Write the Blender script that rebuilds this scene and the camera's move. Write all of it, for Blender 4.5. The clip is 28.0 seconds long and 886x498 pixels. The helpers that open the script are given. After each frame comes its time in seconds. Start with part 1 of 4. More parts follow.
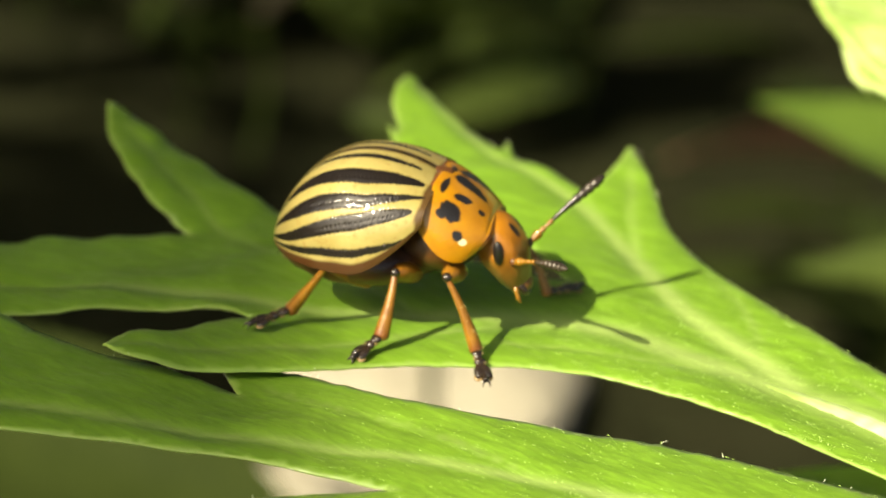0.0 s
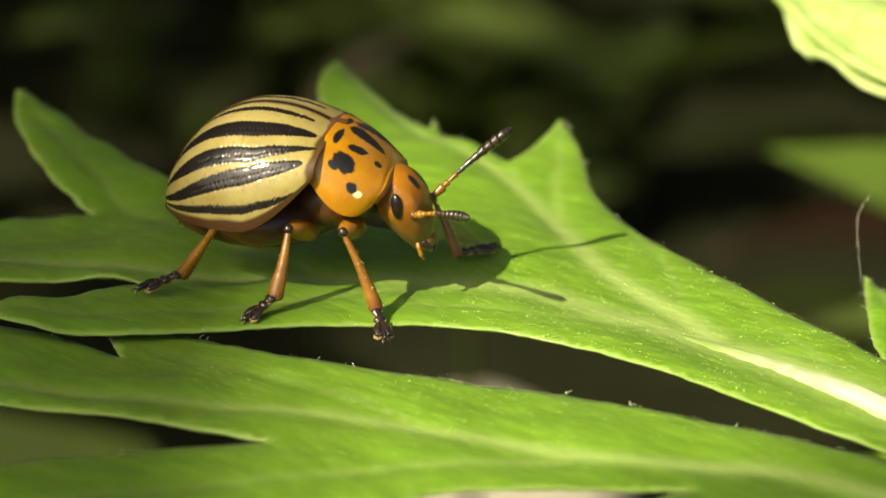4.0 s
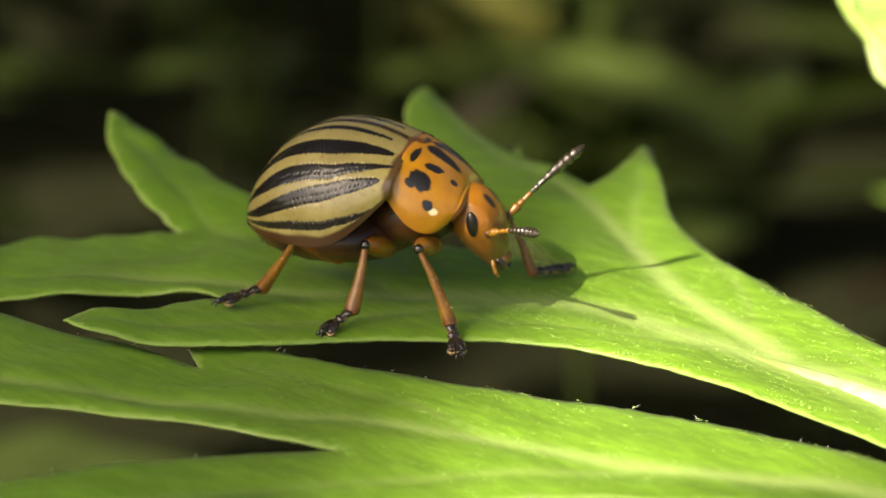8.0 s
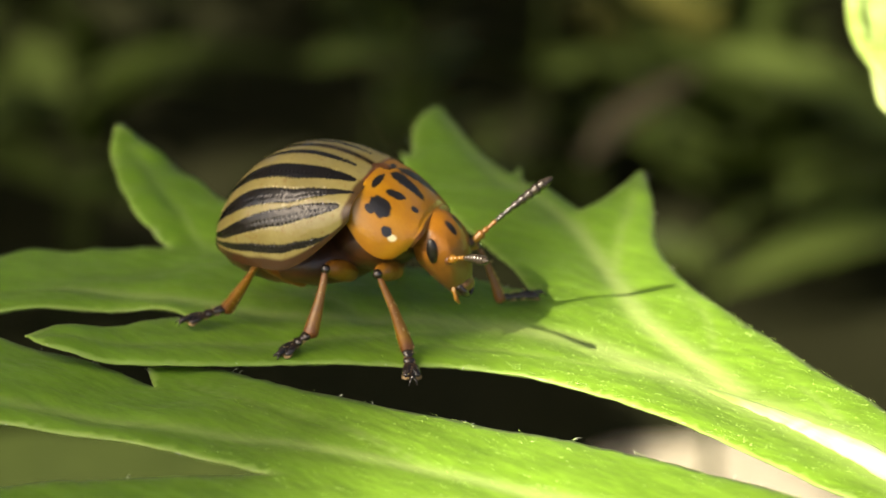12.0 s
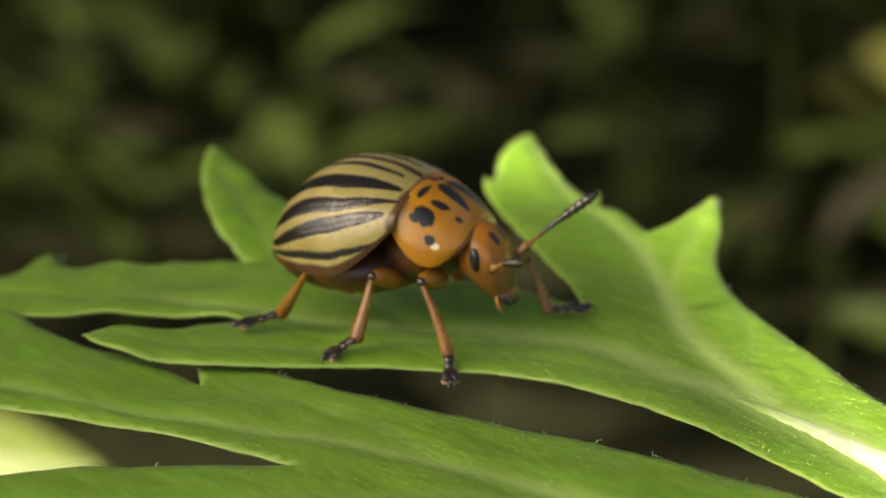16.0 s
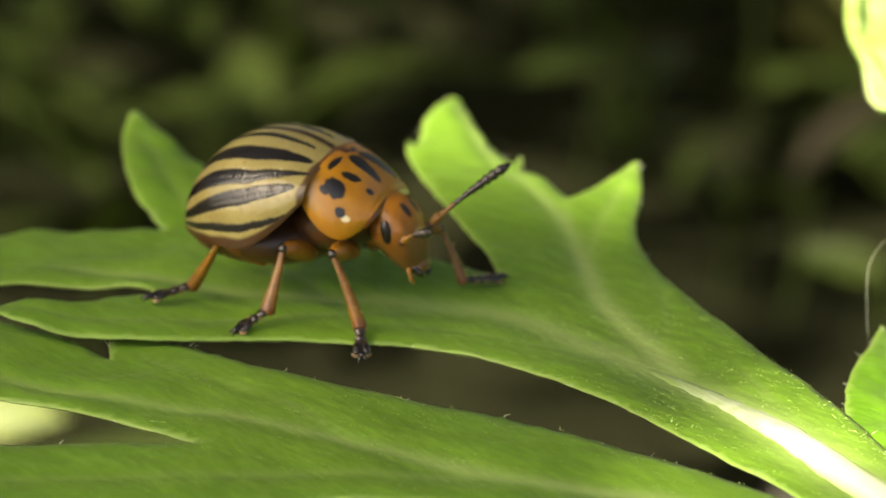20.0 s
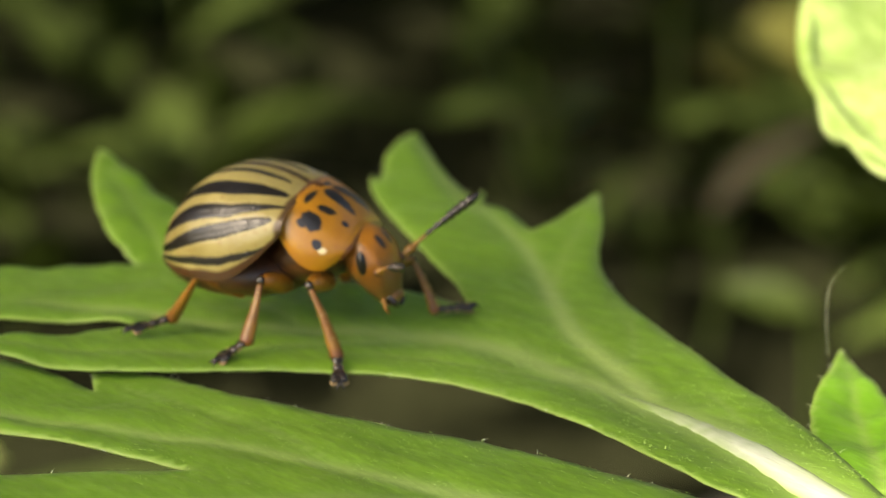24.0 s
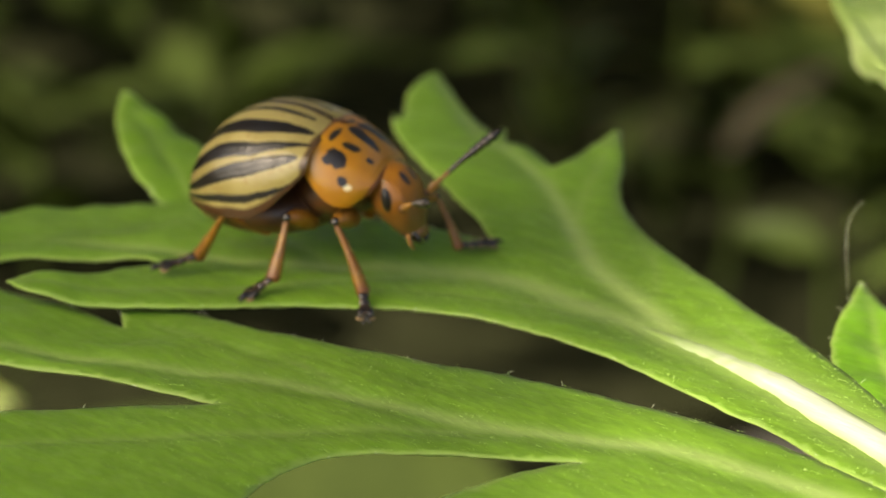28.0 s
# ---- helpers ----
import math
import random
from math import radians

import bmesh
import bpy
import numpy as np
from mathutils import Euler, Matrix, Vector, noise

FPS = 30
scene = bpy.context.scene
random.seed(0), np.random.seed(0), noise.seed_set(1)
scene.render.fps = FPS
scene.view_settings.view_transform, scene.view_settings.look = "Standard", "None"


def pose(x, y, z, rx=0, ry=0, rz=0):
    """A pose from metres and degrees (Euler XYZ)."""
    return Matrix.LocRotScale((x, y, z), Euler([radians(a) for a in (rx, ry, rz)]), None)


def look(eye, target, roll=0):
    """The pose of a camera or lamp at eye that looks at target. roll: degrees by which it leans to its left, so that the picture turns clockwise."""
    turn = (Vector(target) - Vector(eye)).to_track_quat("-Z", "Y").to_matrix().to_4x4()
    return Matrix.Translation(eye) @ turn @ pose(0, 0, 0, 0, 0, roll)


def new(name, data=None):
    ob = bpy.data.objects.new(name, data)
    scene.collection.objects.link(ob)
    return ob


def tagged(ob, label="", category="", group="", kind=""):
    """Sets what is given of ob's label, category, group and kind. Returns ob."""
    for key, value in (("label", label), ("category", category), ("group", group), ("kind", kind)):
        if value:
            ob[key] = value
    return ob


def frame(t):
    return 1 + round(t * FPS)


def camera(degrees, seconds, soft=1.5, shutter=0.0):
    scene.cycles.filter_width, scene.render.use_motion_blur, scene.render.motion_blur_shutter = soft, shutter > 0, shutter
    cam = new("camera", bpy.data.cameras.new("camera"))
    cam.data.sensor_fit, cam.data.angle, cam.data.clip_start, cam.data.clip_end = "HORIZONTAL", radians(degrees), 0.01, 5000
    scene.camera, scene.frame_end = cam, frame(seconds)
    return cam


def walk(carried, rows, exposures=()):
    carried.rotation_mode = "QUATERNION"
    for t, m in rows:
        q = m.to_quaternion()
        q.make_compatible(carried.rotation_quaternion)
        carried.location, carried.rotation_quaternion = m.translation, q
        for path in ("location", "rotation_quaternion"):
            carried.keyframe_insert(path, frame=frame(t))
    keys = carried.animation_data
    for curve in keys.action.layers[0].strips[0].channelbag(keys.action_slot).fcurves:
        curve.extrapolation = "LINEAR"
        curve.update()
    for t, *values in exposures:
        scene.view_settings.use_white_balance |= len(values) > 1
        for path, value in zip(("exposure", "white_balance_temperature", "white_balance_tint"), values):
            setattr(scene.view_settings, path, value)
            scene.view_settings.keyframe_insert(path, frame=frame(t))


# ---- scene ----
FOV = 17.0
MM = 0.001

# ---- camera ----
cam = camera(FOV, 28.0, soft=1.7)
cam.data.dof.use_dof = True
cam.data.dof.focus_distance = 0.1015
cam.data.dof.aperture_fstop = 74.0
PATH = [
    (0.0, pose(-0.00186, -0.10205, 0.04489, 67.264, -4.380, 0.000)),
    (0.5, pose(-0.00073, -0.10260, 0.04430, 67.606, -4.279, 0.908)),
    (1.0, pose(-0.00164, -0.10356, 0.04587, 67.820, -4.376, 0.824)),
    (1.5, pose(-0.00080, -0.10247, 0.04373, 68.354, -4.302, 0.462)),
    (2.0, pose(0.00275, -0.09951, 0.03844, 68.652, -3.905, 1.039)),
    (2.5, pose(0.00394, -0.09829, 0.03803, 68.456, -3.102, 1.135)),
    (3.0, pose(0.00275, -0.09834, 0.03888, 69.373, -3.048, 0.258)),
    (3.5, pose(0.00483, -0.09929, 0.03779, 69.645, -2.369, 0.714)),
    (5.5, pose(0.00459, -0.09914, 0.03750, 69.781, -2.198, 0.706)),
    (6.0, pose(0.00487, -0.09918, 0.03831, 69.765, -2.338, 0.853)),
    (6.5, pose(0.00436, -0.09946, 0.03811, 70.145, -2.303, 0.710)),
    (7.0, pose(0.00397, -0.09957, 0.03837, 70.237, -2.348, 0.930)),
    (7.5, pose(0.00468, -0.09969, 0.03954, 69.618, -2.413, 1.788)),
    (8.0, pose(0.00658, -0.10146, 0.03732, 70.530, -2.114, 3.215)),
    (8.5, pose(0.01139, -0.10254, 0.03783, 70.737, -1.887, 6.738)),
    (9.0, pose(0.01362, -0.10050, 0.03697, 70.309, -2.254, 6.360)),
    (9.5, pose(0.01298, -0.10044, 0.03805, 70.594, -2.782, 7.054)),
    (10.0, pose(0.01429, -0.10086, 0.03754, 70.809, -2.533, 7.612)),
    (10.5, pose(0.01418, -0.10075, 0.03782, 70.471, -2.641, 7.130)),
    (11.0, pose(0.01382, -0.10117, 0.03699, 71.019, -2.225, 6.385)),
    (11.5, pose(0.01484, -0.10090, 0.03910, 70.070, -2.242, 7.138)),
    (13.5, pose(0.01350, -0.10188, 0.03939, 70.275, -2.032, 7.034)),
    (14.0, pose(0.01540, -0.10161, 0.03893, 70.151, -1.812, 7.796)),
    (14.5, pose(0.01616, -0.10198, 0.03867, 70.077, -1.564, 7.978)),
    (15.0, pose(0.01684, -0.10276, 0.03921, 70.020, -1.755, 9.496)),
    (15.5, pose(0.02362, -0.10329, 0.03921, 69.526, -1.034, 13.191)),
    (16.0, pose(0.02327, -0.10359, 0.03798, 71.603, -1.399, 12.330)),
    (16.5, pose(0.02439, -0.10241, 0.03975, 70.426, -1.989, 12.583)),
    (17.0, pose(0.02730, -0.10266, 0.03876, 70.529, -1.482, 14.085)),
    (17.5, pose(0.02872, -0.10270, 0.03863, 70.300, -1.344, 14.834)),
    (18.0, pose(0.02555, -0.10308, 0.03876, 71.084, -1.767, 13.197)),
    (18.5, pose(0.02516, -0.10264, 0.03933, 70.503, -1.418, 13.081)),
    (19.0, pose(0.02484, -0.10289, 0.03851, 71.093, -1.550, 12.173)),
    (19.5, pose(0.02515, -0.10293, 0.03926, 70.683, -1.338, 12.149)),
    (20.0, pose(0.02553, -0.10214, 0.03936, 70.243, -1.284, 11.905)),
    (20.5, pose(0.02553, -0.10277, 0.03782, 70.828, -1.088, 11.538)),
    (21.0, pose(0.02371, -0.10309, 0.03997, 70.831, -1.264, 10.605)),
    (21.5, pose(0.02552, -0.10423, 0.03965, 71.026, -1.055, 10.644)),
    (22.0, pose(0.02564, -0.10330, 0.04137, 69.973, -1.304, 11.011)),
    (22.5, pose(0.02484, -0.10388, 0.04131, 70.664, -1.284, 10.651)),
    (24.5, pose(0.02382, -0.10559, 0.03964, 71.096, -1.240, 10.068)),
    (25.0, pose(0.02502, -0.10571, 0.04032, 70.255, -0.696, 10.840)),
    (25.5, pose(0.02383, -0.10532, 0.04175, 69.743, -1.019, 10.483)),
    (26.0, pose(0.02383, -0.10586, 0.04067, 70.207, -0.839, 10.348)),
    (26.5, pose(0.02395, -0.10597, 0.03990, 70.181, -0.449, 10.140)),
    (27.0, pose(0.02459, -0.10550, 0.04048, 69.413, -0.776, 10.140)),
    (27.5, pose(0.02503, -0.10621, 0.03979, 69.750, -0.470, 10.372)),
    (28.0, pose(0.02358, -0.10672, 0.03990, 70.048, -0.749, 10.144)),
]
EXPOSURES = [(0.0, 0.74, 7750, 1), (2.2, 0.63, 7750, 1), (3.2, 0.46, 7750, 1), (6.0, 0.45, 7750, 1), (7.2, 0.44, 7750, 1), (8.0, 1.02, 7450, 7), (8.8, 1.08, 7450, 7), (14.4, 1.06, 7450, 7), (16.0, 1.2, 7400, 6), (16.8, 1.28, 7400, 6), (17.6, 0.66, 7750, 4), (18.4, 0.62, 7750, 4), (18.9, 0.82, 7500, 4), (19.8, 1.22, 7500, 4), (22.0, 1.45, 7500, 4), (25.5, 1.64, 7500, 4), (28.0, 1.32, 7500, 4)]
walk(cam, PATH, EXPOSURES)

# ---- light ----
SUN_AZ, SUN_EL = radians(225.0), radians(40.0)          # where the sun stands, from +x towards +y
TO_SUN = Vector((math.cos(SUN_AZ) * math.cos(SUN_EL), math.sin(SUN_AZ) * math.cos(SUN_EL), math.sin(SUN_EL)))
world = bpy.data.worlds.new("sky")
scene.world = world
world.use_nodes = True
wn, wl = world.node_tree.nodes, world.node_tree.links
sky = wn.new("ShaderNodeTexSky")
sky.sky_type = "NISHITA"
sky.sun_disc = False
sky.sun_elevation = SUN_EL
sky.sun_rotation = math.pi / 2 - SUN_AZ
wn["Background"].inputs["Strength"].default_value = 0.112
sky.air_density, sky.dust_density, sky.ozone_density = 0.7, 4.0, 0.7
wl.new(sky.outputs["Color"], wn["Background"].inputs["Color"])
sun = new("sun", bpy.data.lights.new("sun", "SUN"))
sun.data.energy, sun.data.angle, sun.data.color = 5.5, radians(0.55), (1.0, 0.93, 0.80)
sun.matrix_world = look(TO_SUN * 3, (0, 0, 0))


# ---- materials ----
def material(name, colour, rough=0.5, metal=0.0, coat=0.0):
    """A node material; returns it with its nodes, links and shader."""
    m = bpy.data.materials.new(name)
    m.use_nodes = True
    n, l = m.node_tree.nodes, m.node_tree.links
    b = n["Principled BSDF"]
    b.inputs["Base Color"].default_value = (*colour, 1)
    b.inputs["Roughness"].default_value = rough
    b.inputs["Metallic"].default_value = metal
    b.inputs["Coat Weight"].default_value = coat
    b.inputs["Coat Roughness"].default_value = 0.06
    return m, n, l, b


def texture(n, l, kind, scale, stretch=(1, 1, 1), detail=3.0, rough=0.6, turn=0.0):
    co, mp = n.new("ShaderNodeTexCoord"), n.new("ShaderNodeMapping")
    mp.vector_type = "TEXTURE"
    mp.inputs["Scale"].default_value = [1 / c for c in stretch]
    mp.inputs["Rotation"].default_value = (0, 0, radians(turn))
    l.new(co.outputs["Object"], mp.inputs["Vector"])
    t = n.new("ShaderNodeTexNoise" if kind == "noise" else "ShaderNodeTexVoronoi")
    t.inputs["Scale"].default_value = scale
    if kind == "noise":
        t.inputs["Detail"].default_value = detail
        t.inputs["Roughness"].default_value = rough
    l.new(mp.outputs["Vector"], t.inputs["Vector"])
    return t.outputs["Fac" if kind == "noise" else "Distance"]


def ramp(n, l, value, stops):
    r = n.new("ShaderNodeValToRGB")
    e = r.color_ramp.elements
    while len(e) < len(stops):
        e.new(0.5)
    for k, (p, c) in enumerate(stops):
        e[k].position, e[k].color = p, (*c, 1)
    l.new(value, r.inputs["Fac"])
    return r.outputs["Color"]


def mixed(n, l, fac, a, b, blend="MIX"):
    m = n.new("ShaderNodeMix")
    m.data_type, m.blend_type = "RGBA", blend
    for socket, value in ((m.inputs[0], fac), (m.inputs[6], a), (m.inputs[7], b)):
        if isinstance(value, (int, float)):
            socket.default_value = value
        elif isinstance(value, tuple):
            socket.default_value = (*value, 1)
        else:
            l.new(value, socket)
    return m.outputs[2]


def attribute(n, name):
    a = n.new("ShaderNodeAttribute")
    a.attribute_name = name
    return a.outputs["Fac"]


def bumped(n, l, b, heights):
    """Chains bumps: (height socket, strength, distance in mm)."""
    last = None
    for h, strength, dist in heights:
        k = n.new("ShaderNodeBump")
        k.inputs["Strength"].default_value, k.inputs["Distance"].default_value = strength, dist * MM
        l.new(h, k.inputs["Height"])
        if last:
            l.new(last, k.inputs["Normal"])
        last = k.outputs["Normal"]
    l.new(last, b.inputs["Normal"])
    l.new(last, b.inputs["Coat Normal"])


def leaf_material(name, dark, light, vein_rimlight, rough=0.42, through_light=0.25, flecks=1.0, shine=0.5):
    m, n, l, b = material(name, light, rough)
    b.inputs["Specular IOR Level"].default_value = shine
    b.inputs["Sheen Weight"].default_value = 0.03 * flecks          # added sheen, stands in for sky light on the shaded leaf
    b.inputs["Sheen Roughness"].default_value = 0.5
    broad = texture(n, l, "noise", 160, detail=4)
    fine = texture(n, l, "noise", 1500, (0.35, 1, 1), detail=3, turn=-34)
    base = mixed(n, l, ramp(n, l, broad, [(0.3, (0, 0, 0)), (0.7, (1, 1, 1))]), dark, light)
    base = mixed(n, l, ramp(n, l, fine, [(0.42, (0, 0, 0)), (0.72, (0.75, 0.75, 0.75))]), base, tuple(min(1, c * 1.38 + 0.005) for c in light))
    streak = texture(n, l, "noise", 700, (0.12, 1, 1), detail=4, turn=-30)
    base = mixed(n, l, ramp(n, l, streak, [(0.35, (0.3, 0.3, 0.3)), (0.6, (0, 0, 0))]), base, tuple(c * 0.75 for c in dark))
    base = mixed(n, l, attribute(n, "vein_rimlight"), base, vein_rimlight)
    l.new(base, b.inputs["Base Color"])
    spots = texture(n, l, "noise", 2600, (0.5, 1.2, 1), detail=1.5, turn=-34)
    b.inputs["Roughness"].default_value = rough
    l.new(ramp(n, l, spots, [(0.3, (rough + 0.12,) * 3), (0.72, (rough - 0.12,) * 3)]), b.inputs["Roughness"])
    cells = texture(n, l, "voronoi", 3000, (0.5, 1.1, 1), turn=-34)
    bumped(n, l, b, [(broad, 0.3, 0.5), (streak, 0.22 * flecks, 0.12), (fine, 0.45 * flecks, 0.08), (cells, 0.4 * flecks, 0.05)])
    tr = n.new("ShaderNodeBsdfTranslucent")
    l.new(mixed(n, l, 0.5, base, (0.35, 0.6, 0.03)), tr.inputs["Color"])
    mx = n.new("ShaderNodeMixShader")
    mx.inputs[0].default_value = through_light
    l.new(b.outputs[0], mx.inputs[1]), l.new(tr.outputs[0], mx.inputs[2])
    l.new(mx.outputs[0], n["Material Output"].inputs["Surface"])
    return m


M_LEAF = leaf_material("leaf_green", (0.148, 0.286, 0.023), (0.197, 0.368, 0.031), (0.44, 0.58, 0.18))
# Washed-out sun glare is put into this leaf's pale colour and patches.
M_PALE = leaf_material("leaf_glare_green", (0.30, 0.46, 0.085), (0.50, 0.63, 0.23), (0.6, 0.68, 0.36), rough=0.32, shine=0.7)
M_LEAF2 = leaf_material("leaf_yellow_green", (0.15, 0.36, 0.016), (0.20, 0.43, 0.022), (0.5, 0.58, 0.2))
# Near-black leaf greens: the deep shade behind is put into the colour.
M_SHADE = leaf_material("leaf_deep_shade", (0.015, 0.023, 0.005), (0.028, 0.039, 0.009), (0.05, 0.07, 0.02), through_light=0.04, flecks=0.0, shine=0.05)
M_DIM = leaf_material("leaf_dim_shade", (0.017, 0.026, 0.006), (0.027, 0.038, 0.008), (0.09, 0.11, 0.03), through_light=0.06, flecks=0.0, shine=0.05)

# Graded leaf copies: how lit or dim each leaf stands is put into colour.
M_OLIVE = leaf_material("leaf_part_lit_olive", (0.075, 0.130, 0.018), (0.11, 0.18, 0.026), (0.2, 0.26, 0.08), through_light=0.15, shine=0.2)
M_YELLOW = leaf_material("leaf_sunlit_yellow", (0.12, 0.165, 0.026), (0.165, 0.21, 0.037), (0.45, 0.48, 0.2))
M_DIM_YELLOW = leaf_material("leaf_dim_yellow", (0.065, 0.066, 0.014), (0.09, 0.088, 0.02), (0.3, 0.3, 0.1), through_light=0.15, shine=0.1)
M_MID = leaf_material("leaf_half_lit_green", (0.042, 0.062, 0.013), (0.062, 0.088, 0.018), (0.2, 0.28, 0.08), through_light=0.15, shine=0.2)


def rib_material():
    m, n, l, b = material("rib_pale_glare", (0.5, 0.6, 0.28), 0.34, coat=1.0)
    b.inputs["Coat Roughness"].default_value = 0.20
    streak = texture(n, l, "noise", 1400, (0.25, 1, 1), turn=-45)
    # The near-white core stands in for sun glare on the pale rib.
    pale = ramp(n, l, streak, [(0.3, (0.72, 0.78, 0.56)), (0.7, (0.88, 0.89, 0.76))])
    l.new(mixed(n, l, attribute(n, "green"), pale, (0.36, 0.51, 0.125)), b.inputs["Base Color"])
    bumped(n, l, b, [(streak, 0.6, 0.12)])
    return m


M_RIB = rib_material()


def elytron_material():
    m, n, l, b = material("wing_case_cream", (0.7, 0.5, 0.17), 0.5, coat=1.0)
    b.inputs["Specular IOR Level"].default_value = 0.2
    b.inputs["Coat Roughness"].default_value = 0.07
    blotch = texture(n, l, "noise", 700, detail=4)
    cream = ramp(n, l, blotch, [(0.3, (0.285, 0.226, 0.068)), (0.7, (0.385, 0.316, 0.114))])
    fleck = texture(n, l, "noise", 3600, detail=2)
    cream = mixed(n, l, ramp(n, l, fleck, [(0.58, (0, 0, 0)), (0.70, (0.5, 0.5, 0.5))]), cream, (0.26, 0.15, 0.04))
    col = mixed(n, l, attribute(n, "brown"), cream, (0.062, 0.023, 0.006))
    col = mixed(n, l, attribute(n, "dark"), col, (0.008, 0.005, 0.004))
    l.new(col, b.inputs["Base Color"])
    pits = texture(n, l, "voronoi", 5200)
    dents = texture(n, l, "noise", 2200, detail=2)
    bumped(n, l, b, [(dents, 0.12, 0.08), (pits, 0.12, 0.05)])
    return m


def shell_material(name, light, deep, dark=(0.010, 0.008, 0.008), rough=0.42, coat=0.5, brown=(0.16, 0.045, 0.01)):
    m, n, l, b = material(name, light, rough, coat=coat)
    blotch = texture(n, l, "noise", 900, detail=4)
    col = ramp(n, l, blotch, [(0.32, deep), (0.68, light)])
    col = mixed(n, l, attribute(n, "brown"), col, brown)
    col = mixed(n, l, attribute(n, "pale"), col, (0.8, 0.7, 0.42))
    col = mixed(n, l, attribute(n, "dark"), col, dark)
    l.new(col, b.inputs["Base Color"])
    pits = texture(n, l, "voronoi", 7000)
    dents = texture(n, l, "noise", 2600, detail=2)
    bumped(n, l, b, [(dents, 0.14, 0.08), (pits, 0.15, 0.05)])
    return m


M_ELYTRON = elytron_material()
M_ORANGE = shell_material("shell_orange", (0.45, 0.204, 0.006), (0.35, 0.134, 0.004), coat=0.75)
M_HEAD = shell_material("head_orange", (0.36, 0.138, 0.008), (0.24, 0.085, 0.007), rough=0.42, coat=0.4, brown=(0.095, 0.046, 0.012))
M_LEG = shell_material("leg_orange_brown", (0.30, 0.140, 0.012), (0.16, 0.060, 0.007), rough=0.34, coat=0.25)
M_BELLY = shell_material("belly_red_brown", (0.115, 0.040, 0.010), (0.030, 0.013, 0.007), rough=0.45, coat=0.2)
M_BLACK = shell_material("claw_black", (0.034, 0.020, 0.013), (0.012, 0.008, 0.006), rough=0.25, coat=0.7)
M_BEAD = shell_material("antenna_dark", (0.045, 0.034, 0.024), (0.018, 0.013, 0.009), rough=0.26, coat=0.4)
M_EYE = material("eye_black", (0.008, 0.006, 0.005), 0.3, coat=0.3)[0]
M_PAD = material("foot_pad_tan", (0.26, 0.17, 0.07), 0.5)[0]
M_BRISTLE = material("bristle_gold", (0.62, 0.46, 0.2), 0.3)[0]
M_WART = material("wart_sparkle_green", (0.33, 0.50, 0.12), 0.12, coat=1.0)[0]
M_HAIR = material("hair_white", (0.75, 0.8, 0.6), 0.4)[0]


def soil_material():
    m, n, l, b = material("soil_shade_dark", (0.03, 0.025, 0.015), 1.0)
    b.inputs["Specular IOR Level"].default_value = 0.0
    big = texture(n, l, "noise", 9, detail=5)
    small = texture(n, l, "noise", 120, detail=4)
    # Soil darkened towards black: the shade behind is put into its colour.
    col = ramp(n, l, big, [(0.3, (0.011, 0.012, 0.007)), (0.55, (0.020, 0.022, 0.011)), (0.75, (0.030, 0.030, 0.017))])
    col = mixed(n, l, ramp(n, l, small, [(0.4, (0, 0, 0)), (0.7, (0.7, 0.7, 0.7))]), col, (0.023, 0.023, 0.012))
    l.new(col, b.inputs["Base Color"])
    bumped(n, l, b, [(small, 0.8, 8.0)])
    return m


def stone_material():
    m, n, l, b = material("stone_pale", (0.6, 0.55, 0.48), 0.8)
    big = texture(n, l, "noise", 60, detail=5)
    l.new(ramp(n, l, big, [(0.3, (0.28, 0.25, 0.19)), (0.7, (0.48, 0.44, 0.35))]), b.inputs["Base Color"])
    bumped(n, l, b, [(big, 0.5, 3.0)])
    return m


def bark_material():
    m, n, l, b = material("bark_brown", (0.1, 0.07, 0.045), 0.9)
    big = texture(n, l, "noise", 30, (1, 1, 0.2), detail=5)
    l.new(ramp(n, l, big, [(0.3, (0.05, 0.035, 0.02)), (0.7, (0.16, 0.12, 0.08))]), b.inputs["Base Color"])
    bumped(n, l, b, [(big, 0.8, 10.0)])
    return m


M_SOIL, M_STONE, M_BARK = soil_material(), stone_material(), bark_material()
M_TAN = material("dry_leaf_tan", (0.32, 0.25, 0.15), 0.8)[0]
M_DRY = material("dry_leaf_brown", (0.24, 0.12, 0.075), 0.8)[0]


# ---- mesh helpers ----
def link(name, verts, faces, mat, parent=None, label="", attrs=None, smooth=True, base=(0, 0, 0)):
    """One mesh object from vertices in millimetres."""
    v = (np.asarray(verts, float) - np.asarray(base, float)) * MM
    me = bpy.data.meshes.new(name)
    me.from_pydata(v.tolist(), [], [tuple(int(i) for i in f) for f in faces])
    for key, values in (attrs or {}).items():
        a = me.attributes.new(key, "FLOAT", "POINT")
        a.data.foreach_set("value", np.asarray(values, np.float32))
    me.materials.append(mat)
    me.polygons.foreach_set("use_smooth", [smooth] * len(me.polygons))
    me.update()
    ob = new(name, me)
    ob.parent = parent
    if label:
        tagged(ob, label)
    return ob


def thing(name, at, label, category, group="", kind=""):
    ob = new(name)
    ob.empty_display_size = 0.002
    ob.location = [c * MM for c in at]
    return tagged(ob, label, category, group, kind)


def grid_faces(a, b, wrap=False):
    """Quads of an a x b grid of vertices; wrap closes the second way round."""
    out = []
    for i in range(a - 1):
        for j in range(b if wrap else b - 1):
            k = (j + 1) % b
            out.append((i * b + j, i * b + k, (i + 1) * b + k, (i + 1) * b + j))
    return out


